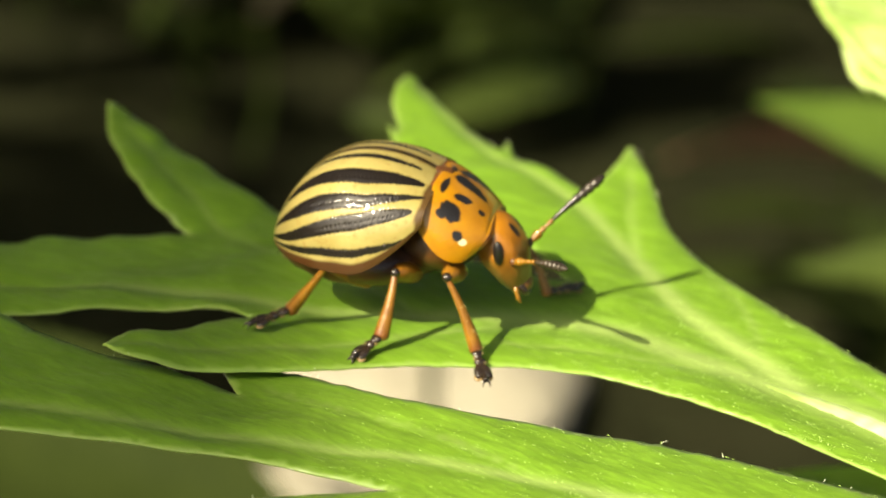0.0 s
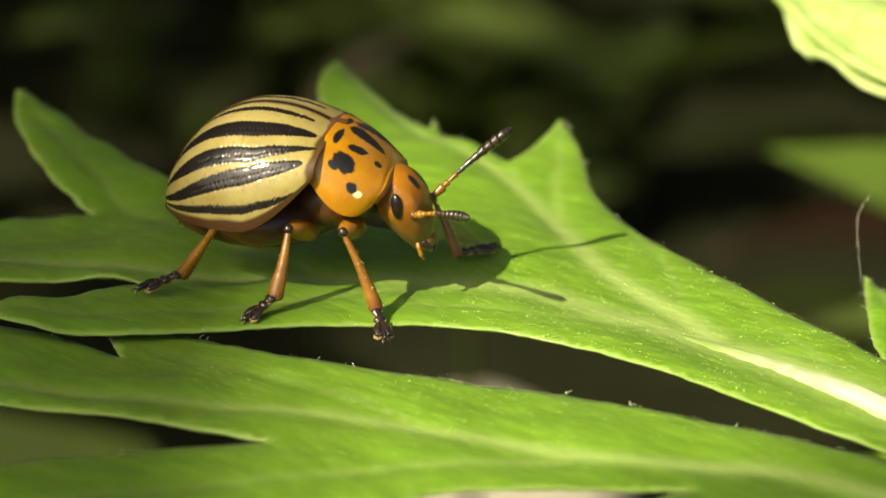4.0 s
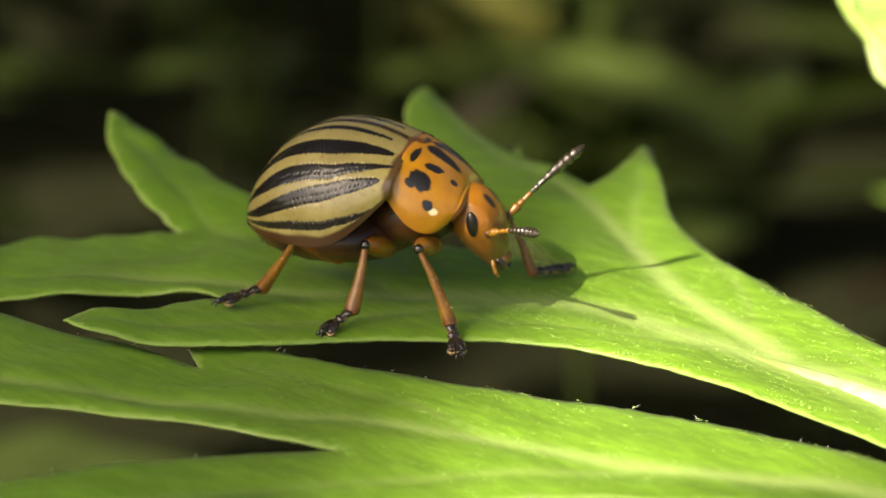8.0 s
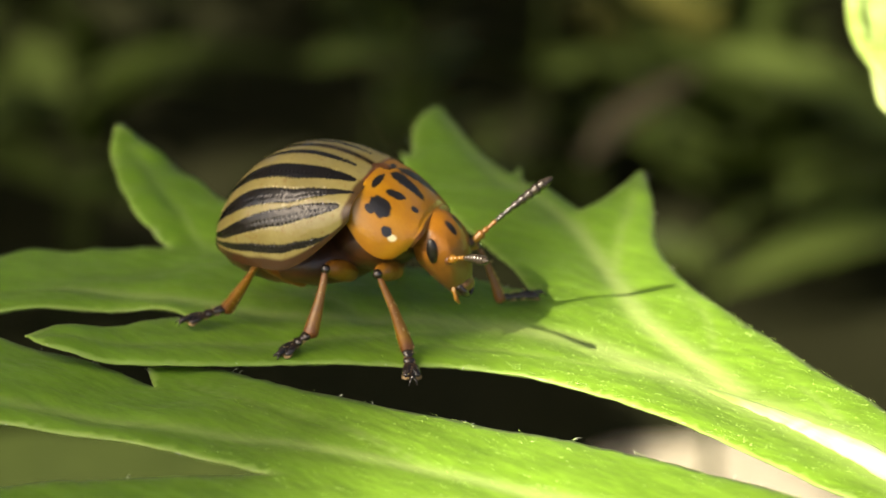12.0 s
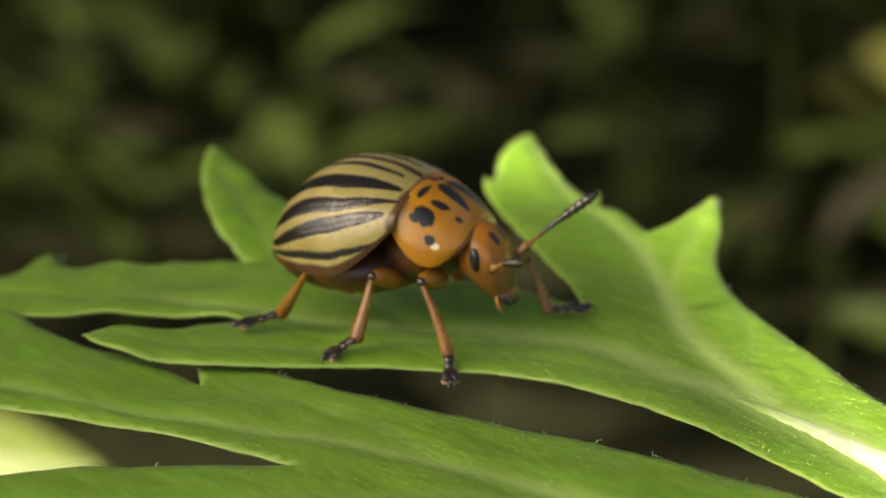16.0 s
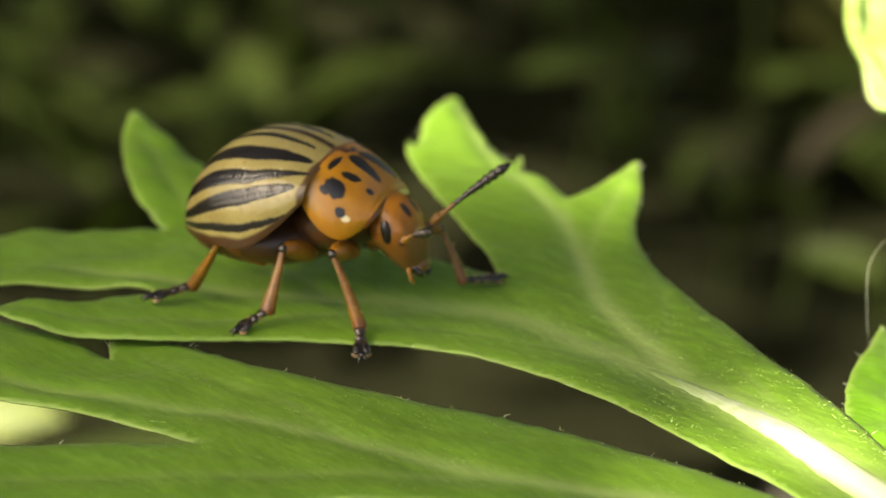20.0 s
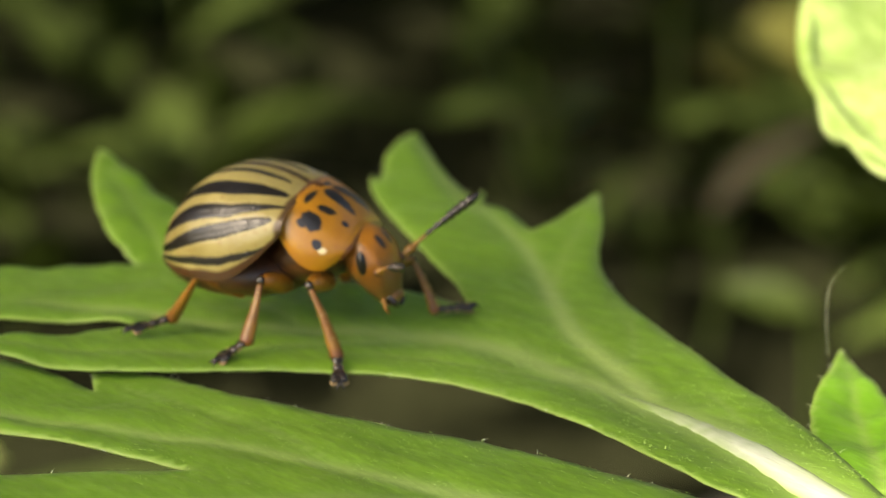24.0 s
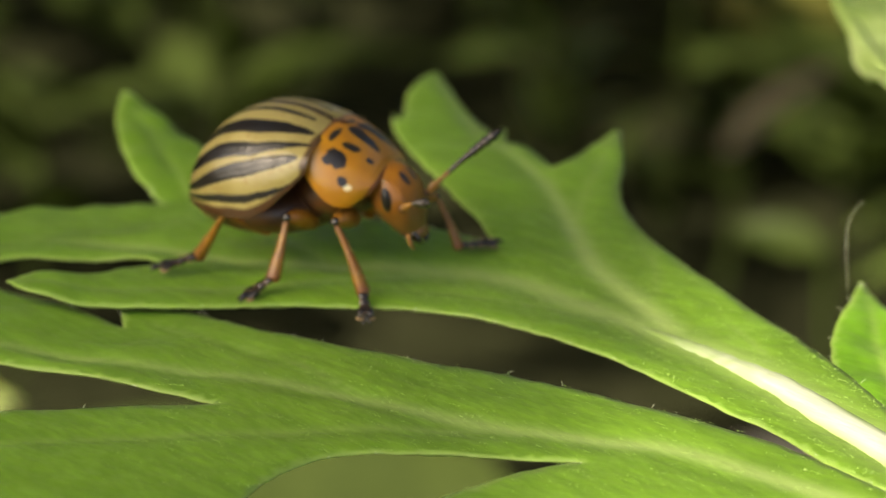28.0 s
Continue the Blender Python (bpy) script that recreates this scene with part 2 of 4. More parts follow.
def spline(points, n, closed=False):
    """A Catmull-Rom curve through the points, n samples a span."""
    p = np.asarray(points, float)
    k = len(p)
    out = []
    for i in range(k if closed else k - 1):
        if closed:
            a, b, c, d = p[i - 1], p[i], p[(i + 1) % k], p[(i + 2) % k]
        else:
            a, b, c, d = p[max(i - 1, 0)], p[i], p[i + 1], p[min(i + 2, k - 1)]
        for j in range(n):
            t = j / n
            out.append(0.5 * (2 * b + (c - a) * t + (2 * a - 5 * b + 4 * c - d) * t * t + (3 * b - a - 3 * c + d) * t ** 3))
    if not closed:
        out.append(p[-1])
    return np.array(out)


def tube(points, radii, sides=14, per=6, flat=1.0, ends=True):
    """A tapering tube with rounded ends along a smooth curve: vertices and faces."""
    c = spline(points, per)
    s = np.linspace(0, 1, len(c))
    r = np.interp(s, np.linspace(0, 1, len(radii)), radii)
    t = np.gradient(c, axis=0)
    t /= np.linalg.norm(t, axis=1)[:, None] + 1e-12
    if ends:
        cap = [0.0, 0.5, 0.8, 0.95]
        head = [(c[0] - t[0] * r[0] * (1 - k) * 0.9, r[0] * math.sqrt(1 - (1 - k) ** 2) if k else r[0] * 0.05, t[0]) for k in cap]
        tail = [(c[-1] + t[-1] * r[-1] * (1 - k) * 0.9, r[-1] * math.sqrt(1 - (1 - k) ** 2) if k else r[-1] * 0.05, t[-1]) for k in reversed(cap)]
        rows = head + list(zip(c, r, t)) + tail
    else:
        rows = list(zip(c, r, t))
    up = np.array((0, 0, 1.0)) if abs(t[0][2]) < 0.9 else np.array((1.0, 0, 0))
    verts = []
    for q, rad, tan in rows:
        u = np.cross(tan, up)
        u /= np.linalg.norm(u) + 1e-12
        w = np.cross(u, tan)
        up = w
        for k in range(sides):
            a = 2 * math.pi * k / sides
            verts.append(q + u * math.cos(a) * rad + w * math.sin(a) * rad * flat)
    faces = grid_faces(len(rows), sides, True)
    n = len(verts)
    faces += [tuple(reversed(range(sides))), tuple(range(n - sides, n))]
    return np.array(verts), faces


def ball(centre, axes, semi, rings=20, sides=28, shape=None):
    """An ellipsoid on three axes (rows); shape(unit) may push its points."""
    th = np.linspace(0.001, math.pi - 0.001, rings)
    ph = np.linspace(0, 2 * math.pi, sides, endpoint=False)
    u = np.array([(math.sin(a) * math.cos(b), math.sin(a) * math.sin(b), math.cos(a)) for a in th for b in ph])
    k = shape(u) if shape else 1.0
    v = np.asarray(centre, float) + (u * np.asarray(semi) * (k[:, None] if shape else 1.0)) @ np.asarray(axes, float)
    f = grid_faces(rings, sides, True)
    f += [tuple(reversed(range(sides))), tuple(range((rings - 1) * sides, rings * sides))]
    return v, f, u


def joined(*pieces):
    verts, faces, n = [], [], 0
    for v, f in pieces:
        verts.append(np.asarray(v, float))
        faces += [tuple(i + n for i in g) for g in f]
        n += len(v)
    return np.concatenate(verts), faces


def line_distance(p, line):
    """Distance of points p (n x 2) from a polyline, and how far along it (0 to 1)."""
    best, where = np.full(len(p), 1e9), np.zeros(len(p))
    m = len(line) - 1
    for i in range(m):
        a, b = np.asarray(line[i], float), np.asarray(line[i + 1], float)
        t = np.clip(((p - a) @ (b - a)) / ((b - a) @ (b - a)), 0, 1)
        d = np.linalg.norm(p - a - t[:, None] * (b - a), axis=1)
        k = d < best
        best[k], where[k] = d[k], (i + t[k]) / m
    return best, where


def inside(p, poly):
    x, y = p[:, 0], p[:, 1]
    hit = np.zeros(len(p), bool)
    for (ax, ay), (bx, by) in zip(poly, np.roll(poly, -1, axis=0)):
        k = (ay > y) != (by > y)
        hit ^= k & (x < (bx - ax) * (y - ay) / (by - ay + 1e-12) + ax)
    return hit


def soft_heights(p, anchors):
    """Heights at points p, blended from a few known ones (x, y, z)."""
    a = np.asarray(anchors, float)
    w = 1 / (np.linalg.norm(p[:, None, :2] - a[None, :, :2], axis=2) ** 2 + 1.2) ** 2.0
    return (w @ a[:, 2]) / w.sum(1)


def blade(name, outline, anchors, veins, mat, parent, base, step=0.34, thick=0.28, label="", rng=None, ripple=0.10):
    """A leaf blade: a smooth outline filled with a fine net, raised and folded along its veins, with thickness."""
    rng = rng or np.random.default_rng(3)
    edge = []
    run = []
    for x, y, sharp in list(outline) + [(*outline[0][:2], True)]:
        run.append((x, y))
        if sharp and len(run) > 1:
            edge += spline(run, 7)[:-1].tolist()
            run = [(x, y)]
    edge = np.array(edge)
    edge += rng.normal(0, 0.018, edge.shape)
    lo, hi = edge.min(0), edge.max(0)
    gx, gy = np.meshgrid(np.arange(lo[0], hi[0], step), np.arange(lo[1], hi[1], step * 0.87))
    gx[1::2] += step / 2
    p = np.c_[gx.ravel(), gy.ravel()] + rng.normal(0, step * 0.12, (gx.size, 2))
    p = p[inside(p, edge)]
    p = p[line_distance(p, np.vstack([edge, edge[:1]]))[0] > step * 0.4]
    allp = np.vstack([edge, p])
    n = len(edge)
    from mathutils import geometry
    v2, _, f2, *_ = geometry.delaunay_2d_cdt([Vector(q) for q in allp], [(i, (i + 1) % n) for i in range(n)], [], 1, 1e-4)
    q = np.array([(a.x, a.y) for a in v2])
    z = soft_heights(q, anchors)
    rim = line_distance(q, np.vstack([edge, edge[:1]]))[0]
    vein_rimlight = 0.45 * np.exp(-(rim / 0.10) ** 2)          # light caught along the margin, put into the vein colour
    for line, w0, w1, depth in veins:
        d, s = line_distance(q, spline(line, 5))
        w = w0 + (w1 - w0) * s
        vein_rimlight = np.maximum(vein_rimlight, np.exp(-(d / w) ** 2) * (0.9 - 0.35 * s) * (1.0 if w0 > 0.5 else 0.5))
        z -= depth * np.exp(-(d / (w * 2.6)) ** 2)
    z += ripple * np.array([noise.noise(Vector((a[0] * 0.35, a[1] * 0.35, 1.3))) for a in q])
    z += 0.03 * np.array([noise.noise(Vector((a[0] * 1.6, a[1] * 1.6, 4.3))) for a in q])
    z -= 0.10 * np.exp(-(rim / 0.35) ** 2)
    top = np.c_[q, z]
    low = np.c_[q, z - thick * np.clip(rim / 0.3, 0.25, 1)]
    m = len(q)
    tri = [tuple(f) for f in f2]
    used = {}
    for f in tri:
        for a, b in zip(f, f[1:] + f[:1]):
            used[(a, b)] = True
    faces = tri + [tuple(i + m for i in reversed(f)) for f in tri]
    faces += [(b, a, a + m, b + m) for (a, b) in used if (b, a) not in used]
    ob = link(name, np.vstack([top, low]), faces, mat, parent, label, {"vein_rimlight": np.r_[vein_rimlight, vein_rimlight]}, base=base)
    return ob, edge, lambda pts: soft_heights(np.asarray(pts, float), anchors)


def rib(name, line, widths, height, lift, parent, base, anchors, label="pale glossy raised midrib, sun glare put into its core"):
    """A raised rib, half round, that lies in the fold of a blade."""
    c = spline(line, 8)
    z = soft_heights(c, anchors) + lift - 0.12 * np.linspace(0, 1, len(c))
    t = np.gradient(c, axis=0)
    t /= np.linalg.norm(t, axis=1)[:, None]
    side = np.c_[-t[:, 1], t[:, 0]]
    w = np.interp(np.linspace(0, 1, len(c)), np.linspace(0, 1, len(widths)), widths) / 2
    verts = []
    k = 12
    for i in range(len(c)):
        for j in range(k):
            a = math.pi * j / (k - 1)
            g = 1 + 0.12 * noise.noise(Vector((c[i][0] * 1.5, c[i][1] * 1.5, j * 0.4)))
            verts.append((*(c[i] + side[i] * math.cos(a) * w[i] * g), z[i] + math.sin(a) * height * w[i] / max(w) * g - 0.12))
    along = (np.clip((np.linspace(0, 1, len(c)) - 0.30) / 0.46, 0, 1))
    across = np.clip((np.abs(np.cos(np.linspace(0, math.pi, k))) - 0.46) / 0.48, 0, 1)
    mottle = np.array([noise.noise(Vector((v[0] * 2.2, v[1] * 2.2, 8.1))) for v in verts]).reshape(len(c), k)
    green = np.clip(np.maximum(along[:, None], across[None, :]) + 0.45 * mottle * (0.3 + along[:, None]), 0, 1).ravel()
    return link(name, verts, grid_faces(len(c), k), M_RIB, parent, label, {"green": green}, base=base)

# ---- the lobed leaf under the beetle ----
def leaf_outline_upper():
    right_margin = [(27, -18.6, 1), (24, -13.3, 0), (21.6, -8.6, 0), (20.1, -6.3, 0), (17.9, -3.3, 0), (15.1, 0.8, 0), (12.8, 4.4, 0), (11.4, 7.5, 0), (10.7, 10.2, 0), (10.5, 13, 0)]
    right_tooth = [(10.2, 15.2, 0), (9.75, 17.6, 1), (9.5, 17.3, 0), (8.9, 15.4, 0), (7.5, 12.8, 1)]
    middle = [(6.1, 15.2, 0), (4.8, 17.1, 0), (4.55, 18.6, 0), (4.35, 18.9, 1), (4.1, 18.1, 0)]
    upper_lobe = [(3.0, 19.8, 0), (1.7, 22.4, 0), (0.6, 24.9, 0), (0.1, 25.9, 0), (-0.15, 25.7, 0), (-0.55, 24.2, 0), (-0.65, 22.3, 0), (-0.4, 20.2, 0), (-0.4, 19.1, 1),
                  (-0.85, 19.8, 1), (-0.4, 17.8, 0), (1.3, 14.0, 0), (2.85, 10.7, 0), (4.3, 7.9, 0), (5.4, 5.7, 0), (6.4, 3.2, 1)]
    inner = [(5.5, 3.35, 0), (4.6, 3.7, 0), (3.2, 4.25, 0), (0.5, 5.9, 0), (-2, 7.4, 0), (-4.0, 9.0, 1)]
    back_lobe = [(-5.05, 10.4, 0), (-7.2, 12.8, 0), (-9.25, 15.05, 0), (-11.3, 16.75, 0), (-12.25, 17.4, 0), (-12.9, 17.8, 1), (-12.7, 15.85, 0), (-12.15, 14.0, 0), (-11.05, 11.4, 0), (-9.95, 9.75, 0), (-8.5, 8.4, 1)]
    left_lobe = [(-10, 8.4, 0), (-12.8, 8.5, 0), (-15.5, 8.9, 0), (-17.6, 10.2, 0), (-18.1, 13.3, 1), (-18.8, 9.6, 0), (-21, 8.2, 0), (-25, 7, 0), (-30, 3.5, 1), (-26, 0.0, 0),
                 (-22, -2.0, 0), (-15, -1.9, 0), (-10.6, -1.05, 0), (-7.9, -0.85, 0), (-6.5, -1.3, 0), (-5.5, -2.1, 1)]
    front_lobe = [(-6.8, -2.7, 0), (-8.4, -3.9, 0), (-9.7, -5.2, 0), (-10.5, -6.5, 1), (-9.6, -7.2, 0), (-8.1, -7.3, 0), (-6.1, -7.1, 0), (-3.7, -6.6, 0), (-1.3, -5.8, 0), (0.9, -5.2, 0)]
    front_margin = [(2.9, -4.85, 0), (4.8, -4.7, 0), (7.3, -5.1, 0), (9.4, -5.9, 0), (11, -6.9, 0), (12.3, -7.8, 0), (14.2, -9.3, 0), (16.6, -11.6, 0), (18.7, -13.3, 0), (20.7, -15.6, 0), (22.7, -17.5, 0), (26, -20.6, 1)]
    return right_margin + right_tooth + middle + upper_lobe + inner + back_lobe + left_lobe + front_lobe + front_margin


UPPER_Z = [(-8.5, 8.2, -1.4), (-15, -1.2, -0.7), (-12.8, 17.6, 0.7), (-5, 8, -0.9), (0, 25.7, 0), (9.6, 17, 0.4), (4.4, 18.9, -0.3),
           (7.5, 12.6, 0.1), (-10.5, -6.4, 0.6), (-5.6, -2, 0), (-6, -7, 0.1), (5, -4.7, -0.1), (0, 0, 0.05), (6.4, 3, 0.1), (12, 0, 0), (-4, 3, -0.2), (18, -8, 0), (24, -16, 0), (10, 8, 0),
           (-12.1, 14, 0.1), (-11.05, 11.4, -0.2), (-11.3, 16.7, 0.2), (-9.25, 15.05, -0.45), (-7.2, 12.8, -0.7), (-9.9, 9.9, -0.7), (-10.6, 8.3, -1.7), (-18.2, 13.4, -3.5), (-16.5, 9.8, -2.6), (-20, 9, -3.2), (-13, 8.9, -1.9), (-24, 4, -3), (-16, 4, -1.8), (-9.7, -1.3, -0.5)]
LOWER_Z = [(-5.8, -7.9, -0.4), (-8.4, -6.4, -0.4), (-10.6, -6, -0.4), (-13, -4.8, -0.35), (-4.6, -5.4, -0.55), (-2.9, -6.4, -0.25), (-1.3, -7.5, -0.05), (0.9, -8.5, 0), (-10, -8.5, -0.2), (-16, -5, -0.2), (-26, -9, -1), (-18, -22, -1), (9, -10, -0.1), (0, -15, 0.05), (4, -9.3, 0), (20, -16, -0.1), (10, -20, 0), (-3, -12, -0.1)]


def leaf_outline_lower():
    top_margin = [(28, -21.5, 1), (22.3, -17.1, 0), (19.7, -14.9, 0), (16.8, -13.3, 0), (13.7, -12, 0), (11.6, -11, 0), (9.35, -10.3, 0), (9.2, -9.9, 1), (9.0, -10.2, 0), (7.6, -10.0, 0), (5.7, -9.8, 0), (3.9, -9.3, 0),
                  (0.9, -8.5, 0), (-1.3, -7.6, 0), (-2.9, -6.4, 0), (-4.6, -5.6, 0), (-6.2, -6.1, 1), (-5.95, -7.0, 0), (-5.55, -8.0, 1)]
    left_lobe = [(-7.0, -6.95, 0), (-8.4, -6.15, 0), (-9.7, -5.65, 0), (-11.0, -5.2, 0), (-13.0, -4.1, 0), (-15, -2.6, 0), (-18, -2.2, 0), (-24, -4.6, 0), (-29, -8.8, 1), (-20, -11.0, 0), (-14, -11.9, 0), (-11, -12.3, 0),
                 (-8.6, -12.6, 0), (-5.8, -13.2, 0), (-3, -14.2, 0), (-0.2, -15.3, 1)]
    low_lobe = [(-2.8, -15.9, 0), (-5.4, -16.5, 0), (-8, -17.3, 0), (-12, -19, 0), (-20, -23, 1), (-10, -25, 0), (-3, -25.4, 0), (1, -24.6, 0), (2.3, -23, 0), (2.9, -21.1, 0), (4.3, -19, 0), (6, -18.1, 0),
                (7.9, -17.8, 0), (9.7, -17.7, 0), (12.8, -17.5, 1)]
    front_lobe = [(11.7, -18.2, 0), (10.1, -19.6, 0), (8.4, -21.7, 0), (6, -25, 0), (4, -30, 1), (12, -28, 0), (20, -25.5, 0), (28, -24, 1)]
    return top_margin + left_lobe + low_lobe + front_lobe


def hairs(name, edge, height_of, parent, base, count, rng, length=(0.05, 0.18), label="short pale hairs along the margin"):
    """Fine pale hairs that stand out from a blade's margin."""
    pieces = []
    centre = edge.mean(0)
    for _ in range(count):
        i = int(rng.integers(0, len(edge) - 1))
        a, b = edge[i], edge[i + 1]
        t = b - a
        if np.linalg.norm(t) > 1.5:
            continue
        out = np.array((t[1], -t[0])) / (np.linalg.norm(t) + 1e-9)
        if inside(np.array([a + out * 0.3]), edge)[0]:
            out = -out
        z = float(height_of(np.array([a]))[0]) - 0.12
        ln = rng.uniform(*length)
        end = a + (out + rng.normal(0, 0.45, 2)) * ln
        s = np.array((*a, z))
        e = np.array((*end, z + rng.uniform(0.0, 0.9) * ln))
        pieces.append(tube([s, (s + e) / 2 + (0, 0, 0.03), e], [0.012, 0.008, 0.003], 5, 2, ends=False))
    v, f = joined(*pieces)
    ob = link(name, v, f, M_HAIR, parent, label, base=base)
    ob["kind"] = "stuff"
    return ob


def glints(edge, height_of, parent, base, count, rng, box):
    """Minute glossy warts, in short rows along the lobes; their lighter green paints in part of the sparkle."""
    verts, faces = [], []
    v0, f0, _ = ball((0, 0, 0), np.eye(3), (1, 1, 1), 5, 6)
    n = 0
    while n < count:
        p = np.array([[rng.uniform(box[0], box[2]), rng.uniform(box[1], box[3])]])
        row = int(rng.integers(1, 7))
        a = rng.normal(-0.5, 0.3)
        pts = p + np.cumsum(rng.uniform(0.05, 0.22, (row, 1)) * np.array([[math.cos(a), math.sin(a)]]) + rng.normal(0, 0.03, (row, 2)), axis=0)
        pts = pts[inside(pts, edge)]
        if not len(pts):
            continue
        z = height_of(pts)
        for q, h in zip(pts, z):
            r = 0.007 + 0.012 * rng.uniform() ** 3
            faces += [tuple(i + n * len(v0) for i in g) for g in f0]
            w = v0 * (r * 2.8, r, r)
            verts.append(np.c_[w[:, 0] * math.cos(a) - w[:, 1] * math.sin(a), w[:, 0] * math.sin(a) + w[:, 1] * math.cos(a), w[:, 2]] + (*q, h - 0.004))
            n += 1
    ob = link("wart_texture", np.concatenate(verts), faces, M_WART, parent, "minute glossy warts on the blade, sparkle put into their lighter green", base=base)
    ob["kind"] = "stuff"


VEINS_UPPER = [
    ([(27, -19.4), (20.4, -11.4), (18.3, -8.8), (16.1, -6.7), (13.8, -4.8), (10.3, -2.5), (8, -1), (5, -0.3), (1, -0.7), (-3, -1), (-9, 1.0), (-20, 4), (-29, 3.6)], 1.15, 0.12, 0.20),
    ([(14.4, -4.4), (12.6, -1.6), (10.8, 1.2), (9.5, 5), (8.2, 9), (6.3, 13), (3.4, 18), (0.3, 25)], 0.62, 0.12, 0.16),
    ([(9.4, 5.5), (9.3, 10), (9.5, 14), (9.7, 17)], 0.2, 0.1, 0.06),
    ([(1, -0.8), (-2, 2), (-5, 5.5), (-9, 11.5), (-12.5, 17)], 0.25, 0.1, 0.10),
    ([(5, -0.4), (1, -2.6), (-3, -4.3), (-10, -6.3)], 0.28, 0.1, 0.10),
    ([(12, -3.8), (9, -3.4), (5, -2.8), (2, -3.2)], 0.16, 0.08, 0.05),
    ([(13.5, -1), (13, 2), (12, 5)], 0.14, 0.08, 0.04),
    ([(19, -8.8), (17.8, -6.2), (15.5, -1.8)], 0.14, 0.08, 0.04),
    ([(8.7, 8), (7.8, 11), (7.4, 12.5)], 0.12, 0.07, 0.03),
    ([(5.2, 15), (4.7, 17), (4.4, 18.7)], 0.12, 0.07, 0.03),
]
VEINS_LOWER = [
    ([(28, -22.3), (17, -16.2), (13.2, -15.6), (9, -14.9), (5, -13.8), (1, -12.9), (-3, -12.2), (-7.8, -11.2), (-20, -9), (-28, -9.4)], 0.51, 0.14, 0.16),
    ([(10, -15.2), (5, -16.4), (-2, -18.6), (-14, -21.5)], 0.3, 0.12, 0.10),
    ([(22, -19), (16, -20.5), (10, -24), (5, -29)], 0.35, 0.12, 0.10),
    ([(5, -13.7), (1, -10.8), (-3, -8.8), (-5, -7)], 0.16, 0.08, 0.05),
]


def top_of(edge, height_of, p, veins):
    """The height of a blade's upper face at points p."""
    z = height_of(p)
    for line, w0, w1, depth in veins:
        d, s = line_distance(p, spline(line, 5))
        z = z - depth * np.exp(-(d / ((w0 + (w1 - w0) * s) * 2.6)) ** 2)
    z = z + 0.10 * np.array([noise.noise(Vector((a[0] * 0.35, a[1] * 0.35, 1.3))) for a in p])
    return z + 0.03 * np.array([noise.noise(Vector((a[0] * 1.6, a[1] * 1.6, 4.3))) for a in p])


def lobed_leaf():
    base = (14, -8, 0)
    rng = np.random.default_rng(11)
    leaf = thing("lobed_leaf", base, "bright green deeply lobed glossy leaf, partly shaded, carrying a beetle", "leaf")
    _, e1, h1 = blade("upper_blade", leaf_outline_upper(), UPPER_Z, VEINS_UPPER, M_LEAF, leaf, base, step=0.30, rng=rng)
    _, e2, h2 = blade("lower_blade", leaf_outline_lower(), LOWER_Z, VEINS_LOWER, M_LEAF, leaf, base, step=0.36, rng=rng)
    rib("midrib", VEINS_UPPER[0][0][:6], [2.1, 1.9, 1.7, 1.25, 0.7, 0.1], 0.34, -0.17, leaf, base, UPPER_Z)
    hairs("margin_hairs", e1, h1, leaf, base, 50, rng)
    hairs("margin_hairs", e2, h2, leaf, base, 34, rng)
    glints(e1, lambda p: top_of(e1, h1, p, VEINS_UPPER), leaf, base, 4200, rng, (4, -18, 24, 4))
    glints(e1, lambda p: top_of(e1, h1, p, VEINS_UPPER), leaf, base, 350, rng, (-10, -8, 12, 16))
    glints(e2, lambda p: top_of(e2, h2, p, VEINS_LOWER), leaf, base, 3000, rng, (-3, -22, 24, -8))
    # the leaf stalk runs on down to the ground
    v, f = tube([(26.5, -20.5, -1.5), (33, -26, -4), (44, -36, -30), (50, -40, -120), (52, -42, -252)], [1.0, 1.3, 1.6, 2.0, 2.4], 12, 8)
    link("stalk", v, f, M_RIB, leaf, "pale green ribbed leaf stalk", base=base)
    return e1, h1


def side_leaflet():
    base = (22, -9.5, -0.5)
    leaf = thing("leaflet", base, "small bright green pointed leaflet at the leaf's margin", "leaf")
    out = [(21.9, -10.2, 1), (21.0, -7.6, 0), (20.4, -4.6, 0), (20.3, -1.0, 0), (20.7, 3.2, 0), (21.0, 5.9, 1), (22.0, 3.0, 0), (23.2, -0.8, 0), (24.6, -5, 0), (25.4, -9, 0), (24.5, -12.5, 1)]
    za = [(21.9, -10, -0.2), (20.4, -3, -0.9), (21, 5.9, -1.55), (23.5, -3, -0.7), (25, -10, -0.3), (22.3, -2, -1.3)]
    _, e, h = blade("blade", out, za, [([(23.2, -11), (22.2, -4), (21.2, 5)], 0.22, 0.08, 0.14)], M_LEAF2, leaf, base, step=0.3)
    hairs("margin_hairs", e, h, leaf, base, 14, np.random.default_rng(2))


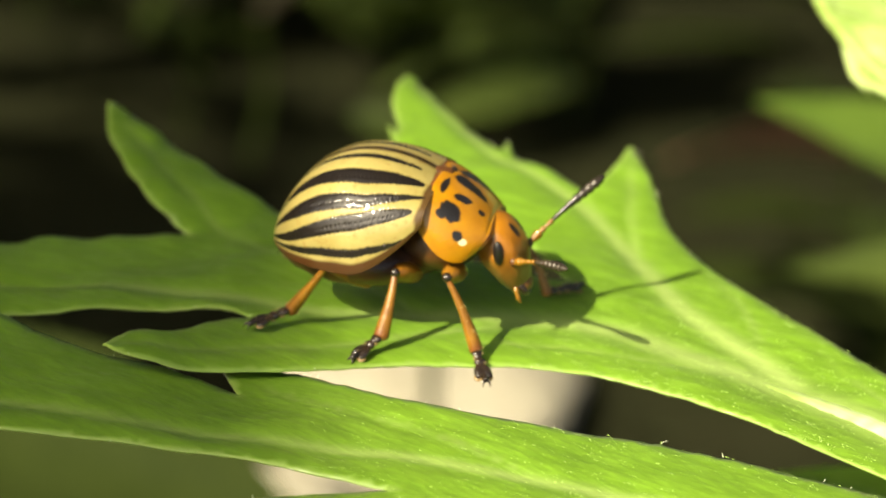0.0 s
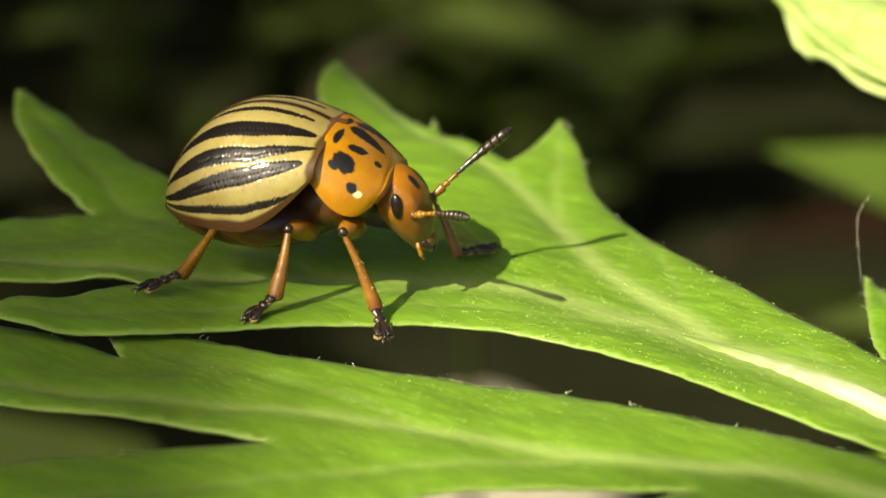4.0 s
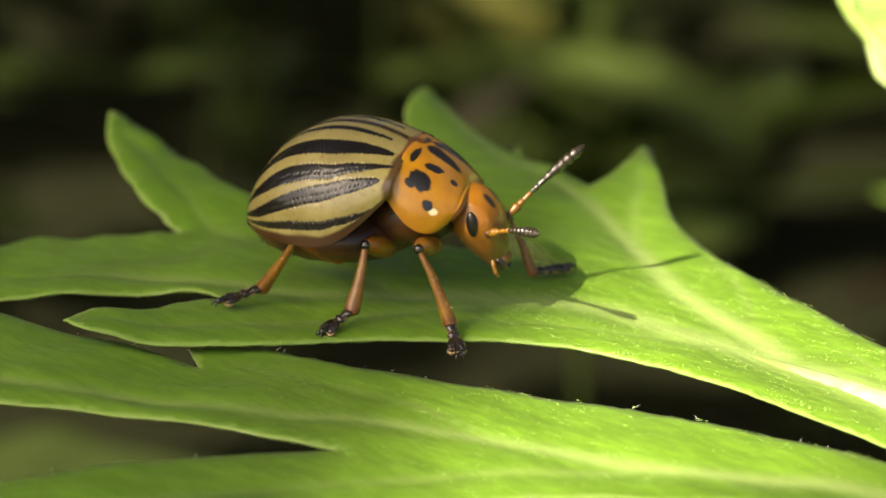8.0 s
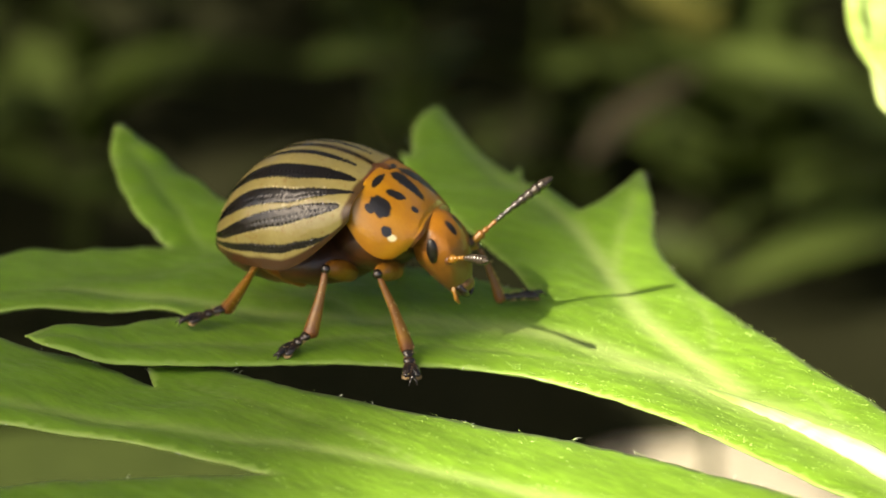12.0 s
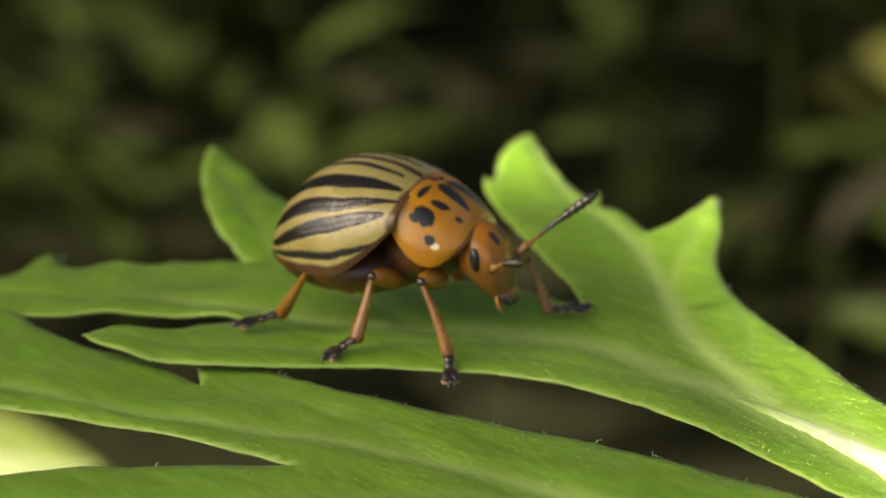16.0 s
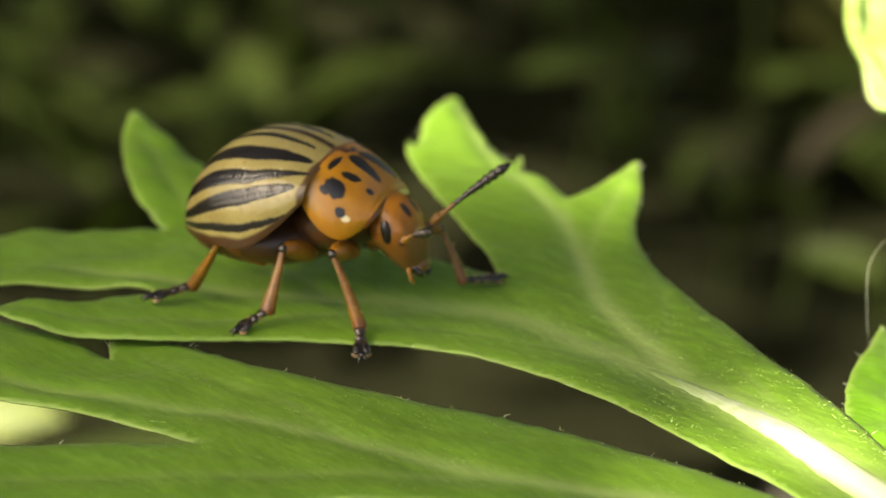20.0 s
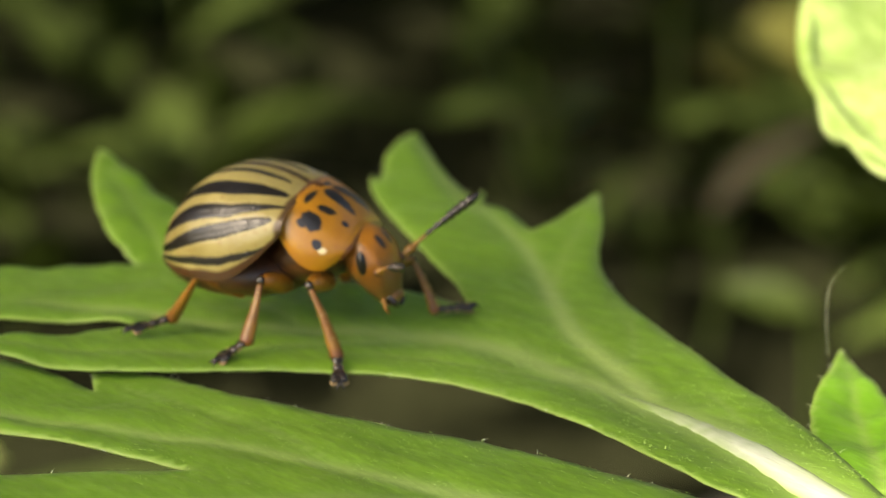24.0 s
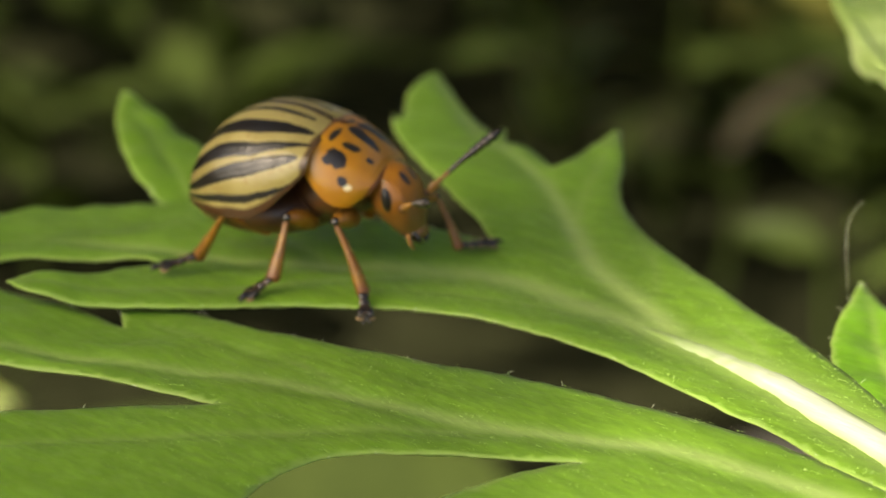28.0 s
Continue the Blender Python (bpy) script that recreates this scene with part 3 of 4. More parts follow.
def upper_right_leaf():
    base = (30, 34, 6)
    leaf = thing("sunlit_leaf", base, "yellow-green sunlit leaf with an inrolled margin, sun glare put into its pale colour", "leaf")
    out = [(24.0, 17.4, 1), (21.9, 19.1, 0), (20.3, 21.5, 0), (19.0, 24.4, 0), (18.1, 27.5, 0), (17.9, 31.5, 0), (18.4, 36, 0), (22, 42, 0), (30, 46, 0), (40, 40, 1), (44, 30, 0), (40, 20, 0), (32, 15.5, 0), (26, 16, 0)]
    za = [(22, 18.5, 2.0), (19.4, 21.6, 2.5), (18.4, 27, 4.2), (18, 33, 6.6), (25, 24, 4.0), (32, 30, 7), (40, 25, 6), (28, 44, 11), (21.5, 27, 4.4)]
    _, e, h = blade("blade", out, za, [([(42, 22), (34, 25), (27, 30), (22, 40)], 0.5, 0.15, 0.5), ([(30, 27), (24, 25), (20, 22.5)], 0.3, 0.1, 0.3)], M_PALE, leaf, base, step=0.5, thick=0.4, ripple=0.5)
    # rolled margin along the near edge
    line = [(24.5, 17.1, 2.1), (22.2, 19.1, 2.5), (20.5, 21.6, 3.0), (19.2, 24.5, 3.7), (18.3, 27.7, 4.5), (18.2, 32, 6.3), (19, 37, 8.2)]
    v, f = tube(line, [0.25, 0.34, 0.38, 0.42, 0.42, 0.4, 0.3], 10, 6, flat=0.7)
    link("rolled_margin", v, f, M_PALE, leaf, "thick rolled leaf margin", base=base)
    v, f = tube([(42, 22, 6), (52, 12, 2), (60, 2, -40), (60, 0, -252)], [0.9, 1.1, 1.6, 2.0], 10, 8)
    link("stalk", v, f, M_RIB, leaf, "green leaf stalk", base=base)
    return leaf


# ---- the beetle ----
YAW = radians(-13.0)
HX, HY = math.cos(YAW), math.sin(YAW)
AXIS = (-0.2, -0.88)                         # a point of the body's axis, on the leaf
BASE = (AXIS[0], AXIS[1], 0.1)


def body(p):
    """Body coordinates (ahead, left, up) in millimetres to the world's."""
    p = np.atleast_2d(np.asarray(p, float))
    return np.c_[AXIS[0] + HX * p[:, 0] - HY * p[:, 1], AXIS[1] + HY * p[:, 0] + HX * p[:, 1], p[:, 2]]


def wobble(x, y, k=1.0, seed=0.0):
    return noise.noise(Vector((x * k, y * k, seed)))


def noisy(x, y, seed=0.0):
    return np.array([noise.noise(Vector((a, b, seed))) for a, b in zip(np.ravel(x), np.ravel(y))]).reshape(np.shape(x))


# each dark stripe: how far along the wing case, where across it (0 seam, 1 margin), half its width there
STRIPES = (
    ((0.12, 0.26, 0.42, 0.57, 0.70, 0.90), (0.150, 0.146, 0.135, 0.132, 0.110, 0.095), (0.012, 0.020, 0.021, 0.021, 0.020, 0.012)),
    ((0.06, 0.10, 0.23, 0.385, 0.53, 0.67, 0.81, 0.95), (0.333, 0.335, 0.346, 0.362, 0.358, 0.348, 0.352, 0.380), (0.012, 0.026, 0.038, 0.044, 0.044, 0.043, 0.042, 0.025)),
    ((0.025, 0.06, 0.135, 0.25, 0.37, 0.50, 0.64, 0.79, 0.96), (0.492, 0.494, 0.503, 0.523, 0.549, 0.553, 0.562, 0.592, 0.640), (0.008, 0.014, 0.020, 0.026, 0.032, 0.037, 0.043, 0.044, 0.024)),
    ((0.07, 0.10, 0.185, 0.285, 0.385, 0.52, 0.66, 0.81, 0.97), (0.660, 0.656, 0.651, 0.660, 0.680, 0.712, 0.754, 0.815, 0.860), (0.012, 0.028, 0.036, 0.037, 0.038, 0.038, 0.037, 0.034, 0.020)),
    ((0.10, 0.13, 0.185, 0.30, 0.42, 0.60, 0.80, 0.98), (0.955, 0.948, 0.918, 0.884, 0.886, 0.900, 0.925, 0.945), (0.006, 0.012, 0.020, 0.020, 0.020, 0.020, 0.018, 0.010)),
)


def elytron(side, beetle):
    """One domed wing case with five dark stripes and rows of fine pits along them. side: -1 right, 1 left."""
    n, m = 440, 220
    a = (np.sin(np.linspace(0, math.pi / 2, n)) ** 0.92)[:, None]
    f = np.radians(np.linspace(0, 93, m))[None, :]
    sy, cz = np.sin(f), np.cos(f)
    back = np.clip(1 - (np.clip(a - 0.34, 0, None) / 0.66) ** 2.3, 0, None) ** 0.56
    w = 3.3 * np.where(a > 0.34, back, np.sqrt(1 - (np.clip(0.34 - a, 0, None) / 0.62) ** 2))
    zt = np.where(a > 0.36, 2.1 + 4.25 * np.clip(1 - (np.clip(a - 0.36, 0, None) / 0.64) ** 2.2, 0, None) ** 0.58, 6.35 - 0.6 * ((0.36 - a) / 0.36) ** 2)
    zm = 2.48 + 0.48 * (1 - a) + 1.75 * np.clip(1 - a / 0.40, 0, None) ** 1.6
    y = w * np.where(f < math.pi / 2, sy ** 0.86, 1 - 0.9 * (f - math.pi / 2) ** 2)
    up = np.where(cz > 0, np.abs(cz) ** 0.8, cz * 0.9)
    z = zm + (zt - zm) * up
    x = 1.5 - 6.3 * a - 0.28 * (y / 3.3) ** 2 * (1 - a) ** 2          # the base curves round the pronotum
    v = np.degrees(np.arctan2(sy ** 0.86, up)) / 90 + 0 * a
    dark, pit = np.zeros((n, m)), np.zeros((n, m))
    along = a * 8.0
    for k, (where, mids, halves) in enumerate(STRIPES):
        mid = np.interp(a, where, mids) + 0.005 * noisy(a * 9, a * 0 + k * 3.1, side)
        half = np.interp(a, where, halves) * 1.45
        half = np.where((a > where[0]) & (a < where[-1]), half, 0)
        ragged = half + (0.007 * noisy(a * 60, a * 0 + k, 2 + side) + 0.005 * noisy(a * 150, a * 0 + k, 7)) * (half > 0)
        low = half + (0.007 * noisy(a * 60, a * 0 + k, 12 + side) + 0.005 * noisy(a * 150, a * 0 + k, 17)) * (half > 0)
        d = np.where(v < mid, (ragged - (mid - v)) / 0.009 + 0.5, (low - (v - mid)) / 0.009 + 0.5)
        dark = np.maximum(dark, np.clip(np.where(half > 0.004, d, 0), 0, 1))
        for j, row in enumerate((mid - half * 0.95, mid + half * 0.95, mid + half * 0.15)):
            beat = along / 0.21 + 0.8 * noisy(a * 21, a * 0 + k + 10 * j, 3) + 0.37 * j
            near = (beat - np.floor(beat) - 0.5) * 0.21
            pit = np.maximum(pit, (0.7 if j == 2 else 1.0) * (half > 0.004) * np.exp(-(near / 0.05) ** 2 - ((v - row) * 5.0 / 0.05) ** 2))
    dark = np.maximum(dark, np.clip((0.020 - v) / 0.01, 0, 1))
    brown = np.clip((v - 0.945 - 0.03 * np.clip(a - 0.4, 0, 1) - 0.008 * noisy(a * 9, a * 0, 3)) / 0.02, 0, 1)
    brown = np.maximum(brown, 0.9 * np.clip((0.052 + 0.006 * np.sin(v * 19) - a) / 0.018, 0, 1))
    brown = np.maximum(brown, 0.8 * np.clip((0.050 - v) / 0.02, 0, 1))
    p = np.stack([x, side * (0.012 + y), z], axis=-1)
    nor = np.cross(np.gradient(p, axis=0), np.gradient(p, axis=1))
    nor /= np.linalg.norm(nor, axis=2)[..., None] + 1e-12
    nor *= np.where(nor[n // 2, m // 2] @ np.array((0, side, 1.0)) > 0, 1, -1)
    inner = np.clip(np.minimum(a - 0.02, 0.97 - a) / 0.02, 0, 1) * np.clip(v / 0.03, 0, 1)
    p = p - nor * (0.032 * pit * inner * np.clip(0.7 + 1.1 * noisy(a * 17, a * 0 + 5, side), 0.15, 1.2))[..., None]
    faces = grid_faces(n, m)
    if side < 0:
        faces = [tuple(reversed(q)) for q in faces]
    return link("elytron", body(p.reshape(-1, 3)), faces, M_ELYTRON, beetle, "cream wing case with black stripes", {"dark": dark.ravel(), "brown": brown.ravel()}, base=BASE)


def pronotum(beetle):
    n, m = 96, 190
    verts, dark, pale, brown = [], [], [], []
    # along, degrees across (right negative), half sizes, and how the spot leans
    spots = [(0.42, -47, 0.125, 8.5, 0), (0.31, -55.5, 0.06, 4.0, 0), (0.51, -26, 0.115, 4.2, 20), (0.22, -23, 0.045, 9.5, 20), (0.56, -3.6, 0.22, 4.4, 0), (0.46, -4.0, 0.14, 5.6, 0), (0.56, 17, 0.22, 7.5, 38), (0.80, -26, 0.045, 3.4, 0),
             (0.60, -66, 0.062, 4.6, 0), (0.22, 6, 0.045, 4.5, 0), (0.42, 60, 0.125, 8.5, 0), (0.51, 42, 0.11, 4.2, -20), (0.22, 35, 0.045, 9.0, -20), (0.80, 42, 0.045, 3.4, 0), (0.60, 76, 0.06, 4.6, 0)]
    for i in range(n):
        u = i / (n - 1)
        w = 2.45 + 0.15 * math.sin(math.pi * u) - 0.75 * u ** 3
        zt = 5.98 - 0.25 * u - 1.25 * u ** 2.0
        zm = 4.72 - 1.32 * math.sin(math.pi / 2 * min(1, u / 0.74)) ** 0.95 + 0.42 * max(0, (u - 0.74) / 0.26) ** 1.7
        for j in range(m):
            f = radians(-94 + 188 * j / (m - 1))
            g = abs(f)
            y = w * (math.sin(g) ** 0.9 if g < math.pi / 2 else math.cos(g - math.pi / 2) ** 0.6) * (1 if f > 0 else -1)
            z = zm + (zt - zm) * (math.cos(g) ** 0.9 if g < math.pi / 2 else -0.9 * math.sin(g - math.pi / 2))
            x = 1.22 + 2.38 * u
            x -= 0.45 * u * max(0.0, (math.degrees(g) - 45) / 50) ** 1.5          # the front corners are cut back
            x += -0.30 * (y / 2.6) ** 2 * (1 - u) + 0.12 * (g / 1.6) ** 2 * u          # the sides reach forward past the head
            edge = min(u, 1 - u)
            lip = 0.16 * math.exp(-(edge / 0.02) ** 2) + 0.05 * math.exp(-((edge - 0.06) / 0.02) ** 2)
            verts.append((x, y, z - lip))
            deg = math.degrees(f)
            d = 0
            for su, sf, ru, rf, lean in spots:
                if abs(u - su) < 0.45 and abs(deg - sf) < 30:
                    k = math.hypot((u - su) / ru, (deg - sf - lean * (u - su)) / rf) / 1.28 + 0.2 * wobble(u * 14 + sf, deg * 0.25, 1, su * 9)
                    d = max(d, min(1, max(0, (1 - k) / 0.14)))
            dark.append(d)
            pale.append(min(1, max(0, (1 - math.hypot((u - 0.69) / 0.062, (abs(deg) - 70.5) / 4.2)) / 0.2)))
            brown.append(min(1, max(0, ((0.075 if u < 0.5 else 0.045) - edge) / 0.02)) * 0.95)
    ob = link("pronotum", body(verts), grid_faces(n, m), M_ORANGE, beetle, "orange pronotum with black spots", {"dark": dark, "pale": pale, "brown": brown}, base=BASE)
    return ob


def head(beetle):
    tilt = radians(62)
    ahead = np.array((math.cos(tilt), 0, -math.sin(tilt)))
    across = np.array((0, 1.0, 0))
    out = np.array((math.sin(tilt), 0, math.cos(tilt)))
    centre = np.array((3.84, 0, 3.24))

    _, f, u = ball(centre, (ahead, across, out), (1, 1, 1), 70, 80)
    fore = np.clip(u[:, 0], 0, 1)                       # towards the mouth the face grows longer and narrower
    cheek = 1 + 0.05 * np.exp(-((u[:, 1] ** 2 - 0.5) / 0.2) ** 2)
    v = np.c_[u[:, 0] * 1.42 * (1 + 0.36 * fore), u[:, 1] * 1.30 * cheek * (1 - 0.30 * fore ** 1.3), u[:, 2] * 0.90 * cheek * (1 - 0.16 * fore) + 0.10 * fore * (1 - fore)]
    v += 0.035 * fore[:, None] * noisy(u[:, 0] * 5, u[:, 1] * 5, 1.7)[:, None]
    v = centre + v @ np.array((ahead, across, out))
    dark = np.clip((1 - np.hypot((u[:, 0] + 0.40) / 0.24, (np.abs(u[:, 1]) - 0.25) / 0.13)) / 0.2, 0, 1) * (u[:, 2] > 0)
    brown = 0.85 * np.clip((u[:, 0] + 0.10) / 0.75, 0, 1) + 0.45 * np.clip((-u[:, 2] - 0.1) / 0.3, 0, 1) + 0.12 * np.exp(-((np.hypot((u[:, 0] + 0.05) / 0.42, (u[:, 2] - 0.20) / 0.40) - 1) / 0.14) ** 2) * (np.abs(u[:, 1]) > 0.6)
    hd = link("head", body(v), f, M_HEAD, beetle, "orange head bent down, with dark spots", {"dark": dark, "brown": np.clip(brown, 0, 1)}, base=BASE)
    for s in (-1, 1):
        ev, ef, _ = ball((3.90, s * 1.25, 3.46), ((0.16, 0, -0.987), across, (0.987, 0, 0.16)), (0.47, 0.15, 0.20), 20, 24)
        link("eye", body(ev), ef, M_EYE, hd, "glossy black oval eye", base=BASE)
        # mandible, palp
        mv, mf = tube(body([(4.70, s * 0.42, 1.98), (4.88, s * 0.36, 1.76), (4.96, s * 0.12, 1.56)]), [0.17, 0.15, 0.05], 12, 5)
        link("mandible", mv, mf, M_BLACK, hd, "dark brown mandible", base=BASE)
        pv, pf = joined(tube(body([(4.50, s * 0.56, 2.06), (4.60, s * 0.68, 1.86)]), [0.07, 0.09], 10, 4),
                        tube(body([(4.61, s * 0.69, 1.83), (4.70, s * 0.70, 1.62)]), [0.07, 0.09], 10, 4),
                        tube(body([(4.71, s * 0.70, 1.59), (4.80, s * 0.62, 1.42)]), [0.085, 0.04], 10, 4))
        link("palp", pv, pf, M_LEG, hd, "jointed orange-brown palp", base=BASE)
        kv, kf, _ = ball((4.45 + 0.2 * (s > 0), s * (0.98 if s < 0 else 0.78), 3.12 + 0.1 * (s > 0)), np.eye(3), (0.17, 0.17, 0.17), 12, 16)
        link("antenna_socket", body(kv), kf, M_BELLY, hd, "dark ring at the antenna's root", base=BASE)
    lv, lf, _ = ball((4.84, 0, 2.02), (ahead, across, out), (0.30, 0.46, 0.22), 18, 24)
    link("clypeus", body(lv), lf, M_HEAD, hd, "brownish upper lip", {"brown": [0.8] * len(lv)}, base=BASE)
    return hd


def trunk_of_body(beetle):
    v, f, u = ball((-1.5, 0, 2.52), np.eye(3), (3.15, 2.86, 1.25), 40, 56)
    ring = 0.02 * np.sin(v[:, 0] * 7.5)
    v[:, 2] += np.where(u[:, 2] < 0, ring, 0)
    link("abdomen", body(v), f, M_BELLY, beetle, "reddish brown ringed underside", base=BASE)
    v, f, _ = ball((1.45, 0, 3.5), np.eye(3), (1.7, 2.15, 1.35), 32, 44)
    link("thorax", body(v), f, M_BELLY, beetle, "dark brown thorax underside", base=BASE)


def leg(beetle, coxa, knee, ankle, toe, thick=1.0, dusky=0.1):
    """Femur, tibia and a four-jointed black tarsus with two claws."""
    coxa, knee, ankle, toe = (np.asarray(p, float) for p in (coxa, knee, ankle, toe))
    mid = (coxa * 0.45 + knee * 0.55) + np.array((0, 0, 0.06))
    v, f = tube([coxa, mid, knee], [0.34 * thick, 0.40 * thick, 0.34 * thick, 0.17 * thick], 18, 8)
    femur = link("leg", v, f, M_LEG, beetle, "orange leg with a thick femur", {"brown": [dusky] * len(v)}, base=BASE)
    v, f, _ = ball(knee, np.eye(3), (0.19 * thick, 0.19 * thick, 0.19 * thick), 12, 16)
    link("knee", v, f, M_BLACK, femur, "dark glossy knee joint", base=BASE)
    bow = (knee + ankle) / 2 + np.array((0.05, -0.05, 0.06))
    line, girth = [knee, bow, ankle], [0.10 * thick, 0.14 * thick, 0.18 * thick, 0.25 * thick, 0.29 * thick]
    v, f = tube(line, girth, 16, 8, flat=0.85)
    reach = np.clip(np.linalg.norm(v - knee, axis=1) / np.linalg.norm(ankle - knee), 0, 1)
    dusk = np.clip(np.maximum(1 - reach / 0.16, (reach - 0.90) / 0.12), 0, 0.9)
    link("tibia", v, f, M_LEG, femur, attrs={"brown": dusk}, base=BASE)
    d = toe - ankle
    dn = d / np.linalg.norm(d)
    across = np.cross(dn, (0, 0, 1.0))
    across /= np.linalg.norm(across)
    pieces, pads = [], []
    for k, (a, b, r) in enumerate(((0.02, 0.27, 0.20), (0.30, 0.50, 0.21))):
        sag = np.array((0, 0, -0.02 * k))
        p, q = ankle + d * a + sag, ankle + d * b + sag
        pieces.append(tube([p, (p + q) / 2, q], [r * 0.5, r * 0.95, r * 1.15, r * 0.8], 12, 4, flat=0.66))
        pads.append(tube([p + (0, 0, -0.07), q + (0, 0, -0.09)], [r * 0.6, r * 0.95], 10, 4, flat=0.35))
    for s in (-1, 1):
        p, q = ankle + d * 0.52 + across * 0.06 * s, ankle + d * 0.84 + across * 0.20 * s + (0, 0, -0.05)
        pieces.append(tube([p, (p + q) / 2, q], [0.10, 0.17, 0.19, 0.13], 12, 4, flat=0.7))
        pads.append(tube([p + (0, 0, -0.07), q + (0, 0, -0.08)], [0.10, 0.17], 10, 4, flat=0.4))
    pieces.append(tube([ankle + d * 0.60, ankle + d * 0.85 + (0, 0, 0.03), toe], [0.06, 0.08, 0.12], 10, 4))
    v, f = joined(*pieces)
    link("tarsus", v, f, M_BLACK, femur, "black jointed foot", base=BASE)
    v, f = joined(*pads)
    link("foot_pad", v, f, M_PAD, femur, "tan bristly foot pads", base=BASE)
    rng = np.random.default_rng(int(abs(knee[0] * 100 + knee[1] * 10)) + 1)
    curve = spline(line, 12)
    fuzz = []
    for _ in range(70):
        on_foot = rng.uniform() < 0.4
        i = int(rng.integers(4, len(curve)))
        c = ankle + d * rng.uniform(0.1, 0.95) if on_foot else curve[i]
        r = 0.17 if on_foot else np.interp(i / (len(curve) - 1), np.linspace(0, 1, 5), girth)
        way = rng.normal(0, 1, 3)
        way -= dn * (way @ dn) if on_foot else 0
        way /= np.linalg.norm(way)
        root = c + way * r * 0.85
        tip = root + (way * 0.6 + dn * 0.5) * rng.uniform(0.08, 0.17)
        fuzz.append(tube([root, (root + tip) / 2, tip], [0.014, 0.010, 0.004], 5, 2, ends=False))
    v, f = joined(*fuzz)
    ob = link("bristles", v, f, M_BRISTLE, femur, "short golden bristles", base=BASE)
    ob["kind"] = "stuff"
    side = np.cross(d, (0, 0, 1.0))
    side /= np.linalg.norm(side)
    v, f = joined(*[tube([toe, toe + dn * 0.12 + side * 0.10 * s, toe + dn * 0.20 + side * 0.14 * s - np.array((0, 0, 0.12))], [0.05, 0.04, 0.012], 8, 4) for s in (-1, 1)])
    link("claw", v, f, M_BLACK, femur, "paired black claws", base=BASE)
    return femur


def antenna(beetle, root, tip, lift, label, pale=3, girth=1.12):
    """Eleven beads, the inner ones orange, the outer ones broad and dark. The thing's origin lies at the root."""
    root, tip = np.asarray(root, float), np.asarray(tip, float)
    ob = new("antenna")
    ob.empty_display_size = 0.001
    ob.parent = beetle
    ob.location = [(a - b) * MM for a, b in zip(root, BASE)]
    tagged(ob, label)
    line = spline([root, root * 0.65 + tip * 0.35 + np.array((0, 0, lift)), root * 0.3 + tip * 0.7 + np.array((0, 0, lift * 0.8)), tip], 60)
    s = np.r_[0, np.cumsum(np.linalg.norm(np.diff(line, axis=0), axis=1))]
    s /= s[-1]
    bounds = [0, 0.13, 0.20, 0.31, 0.40, 0.49, 0.57, 0.65, 0.73, 0.81, 0.89, 1.0]
    for k in range(11):
        a, b = bounds[k] + 0.004, bounds[k + 1] - 0.004
        p = [np.array([np.interp(c, s, line[:, i]) for i in range(3)]) for c in (a, (a + b) / 2, b)]
        w = (0.15, 0.10, 0.085, 0.09, 0.10, 0.125, 0.155, 0.17, 0.18, 0.175, 0.14)[k] * girth
        v, f = tube(p, [w * 0.5, w * 0.82, w * 1.06] if k < 10 else [w, w, w * 0.4], 12, 4)
        link("segment", v, f, M_LEG if k < pale else M_BEAD, ob, "orange bead" if k < pale else "black bead", base=root)
    return ob


def colorado_beetle():
    beetle = thing("striped_beetle", BASE, "cream beetle with black stripes and an orange spotted front", "beetle")
    trunk_of_body(beetle)
    for side in (-1, 1):
        elytron(side, beetle)
    sv, sf, _ = ball((1.38, 0, 5.86), np.eye(3), (0.42, 0.34, 0.12), 12, 18)
    link("scutellum", body(sv), sf, M_BELLY, beetle, "small dark brown triangle between the wing cases", base=BASE)
    pronotum(beetle)
    head(beetle)
    c = lambda x, y, z: body([(x, y, z)])[0]
    leg(beetle, c(2.5, -1.2, 2.5), (1.52, -3.75, 2.72), (2.74, -4.45, 0.32), (3.14, -5.75, -0.30))
    leg(beetle, c(0.9, -1.5, 2.25), (-0.36, -3.65, 2.72), (-0.70, -4.5, 0.62), (-1.66, -5.45, 0.08))
    leg(beetle, c(-0.75, -1.9, 1.92), (-2.80, -3.3, 2.72), (-4.02, -2.75, 0.62), (-5.48, -3.9, 0.42), 1.05, 0.7)
    leg(beetle, c(2.6, 1.2, 2.5), (4.55, 1.05, 2.35), (5.48, 0.75, 0.48), (6.85, 1.95, 0.38), 0.82)
    leg(beetle, c(0.9, 1.5, 2.25), (1.0, 2.9, 2.5), (1.3, 3.9, 0.45), (1.2, 5.2, 0.15))
    leg(beetle, c(-1.0, 1.3, 2.15), (-2.2, 2.2, 2.6), (-3.2, 3.0, 0.45), (-4.6, 3.9, 0.1), 1.05)
    left = antenna(beetle, c(4.66, 0.78, 3.22), (7.15, 0.35, 5.48), 0.10, "raised beaded antenna, orange at its root, dark outwards")
    right = antenna(beetle, c(4.45, -0.98, 3.12), (5.66, -5.48, 4.10), 0.10, "beaded antenna stretched sideways, dark outwards", 4, 1.0)
    return beetle, left, right


# ---- what lies behind and below ----
GROUND = -250.0


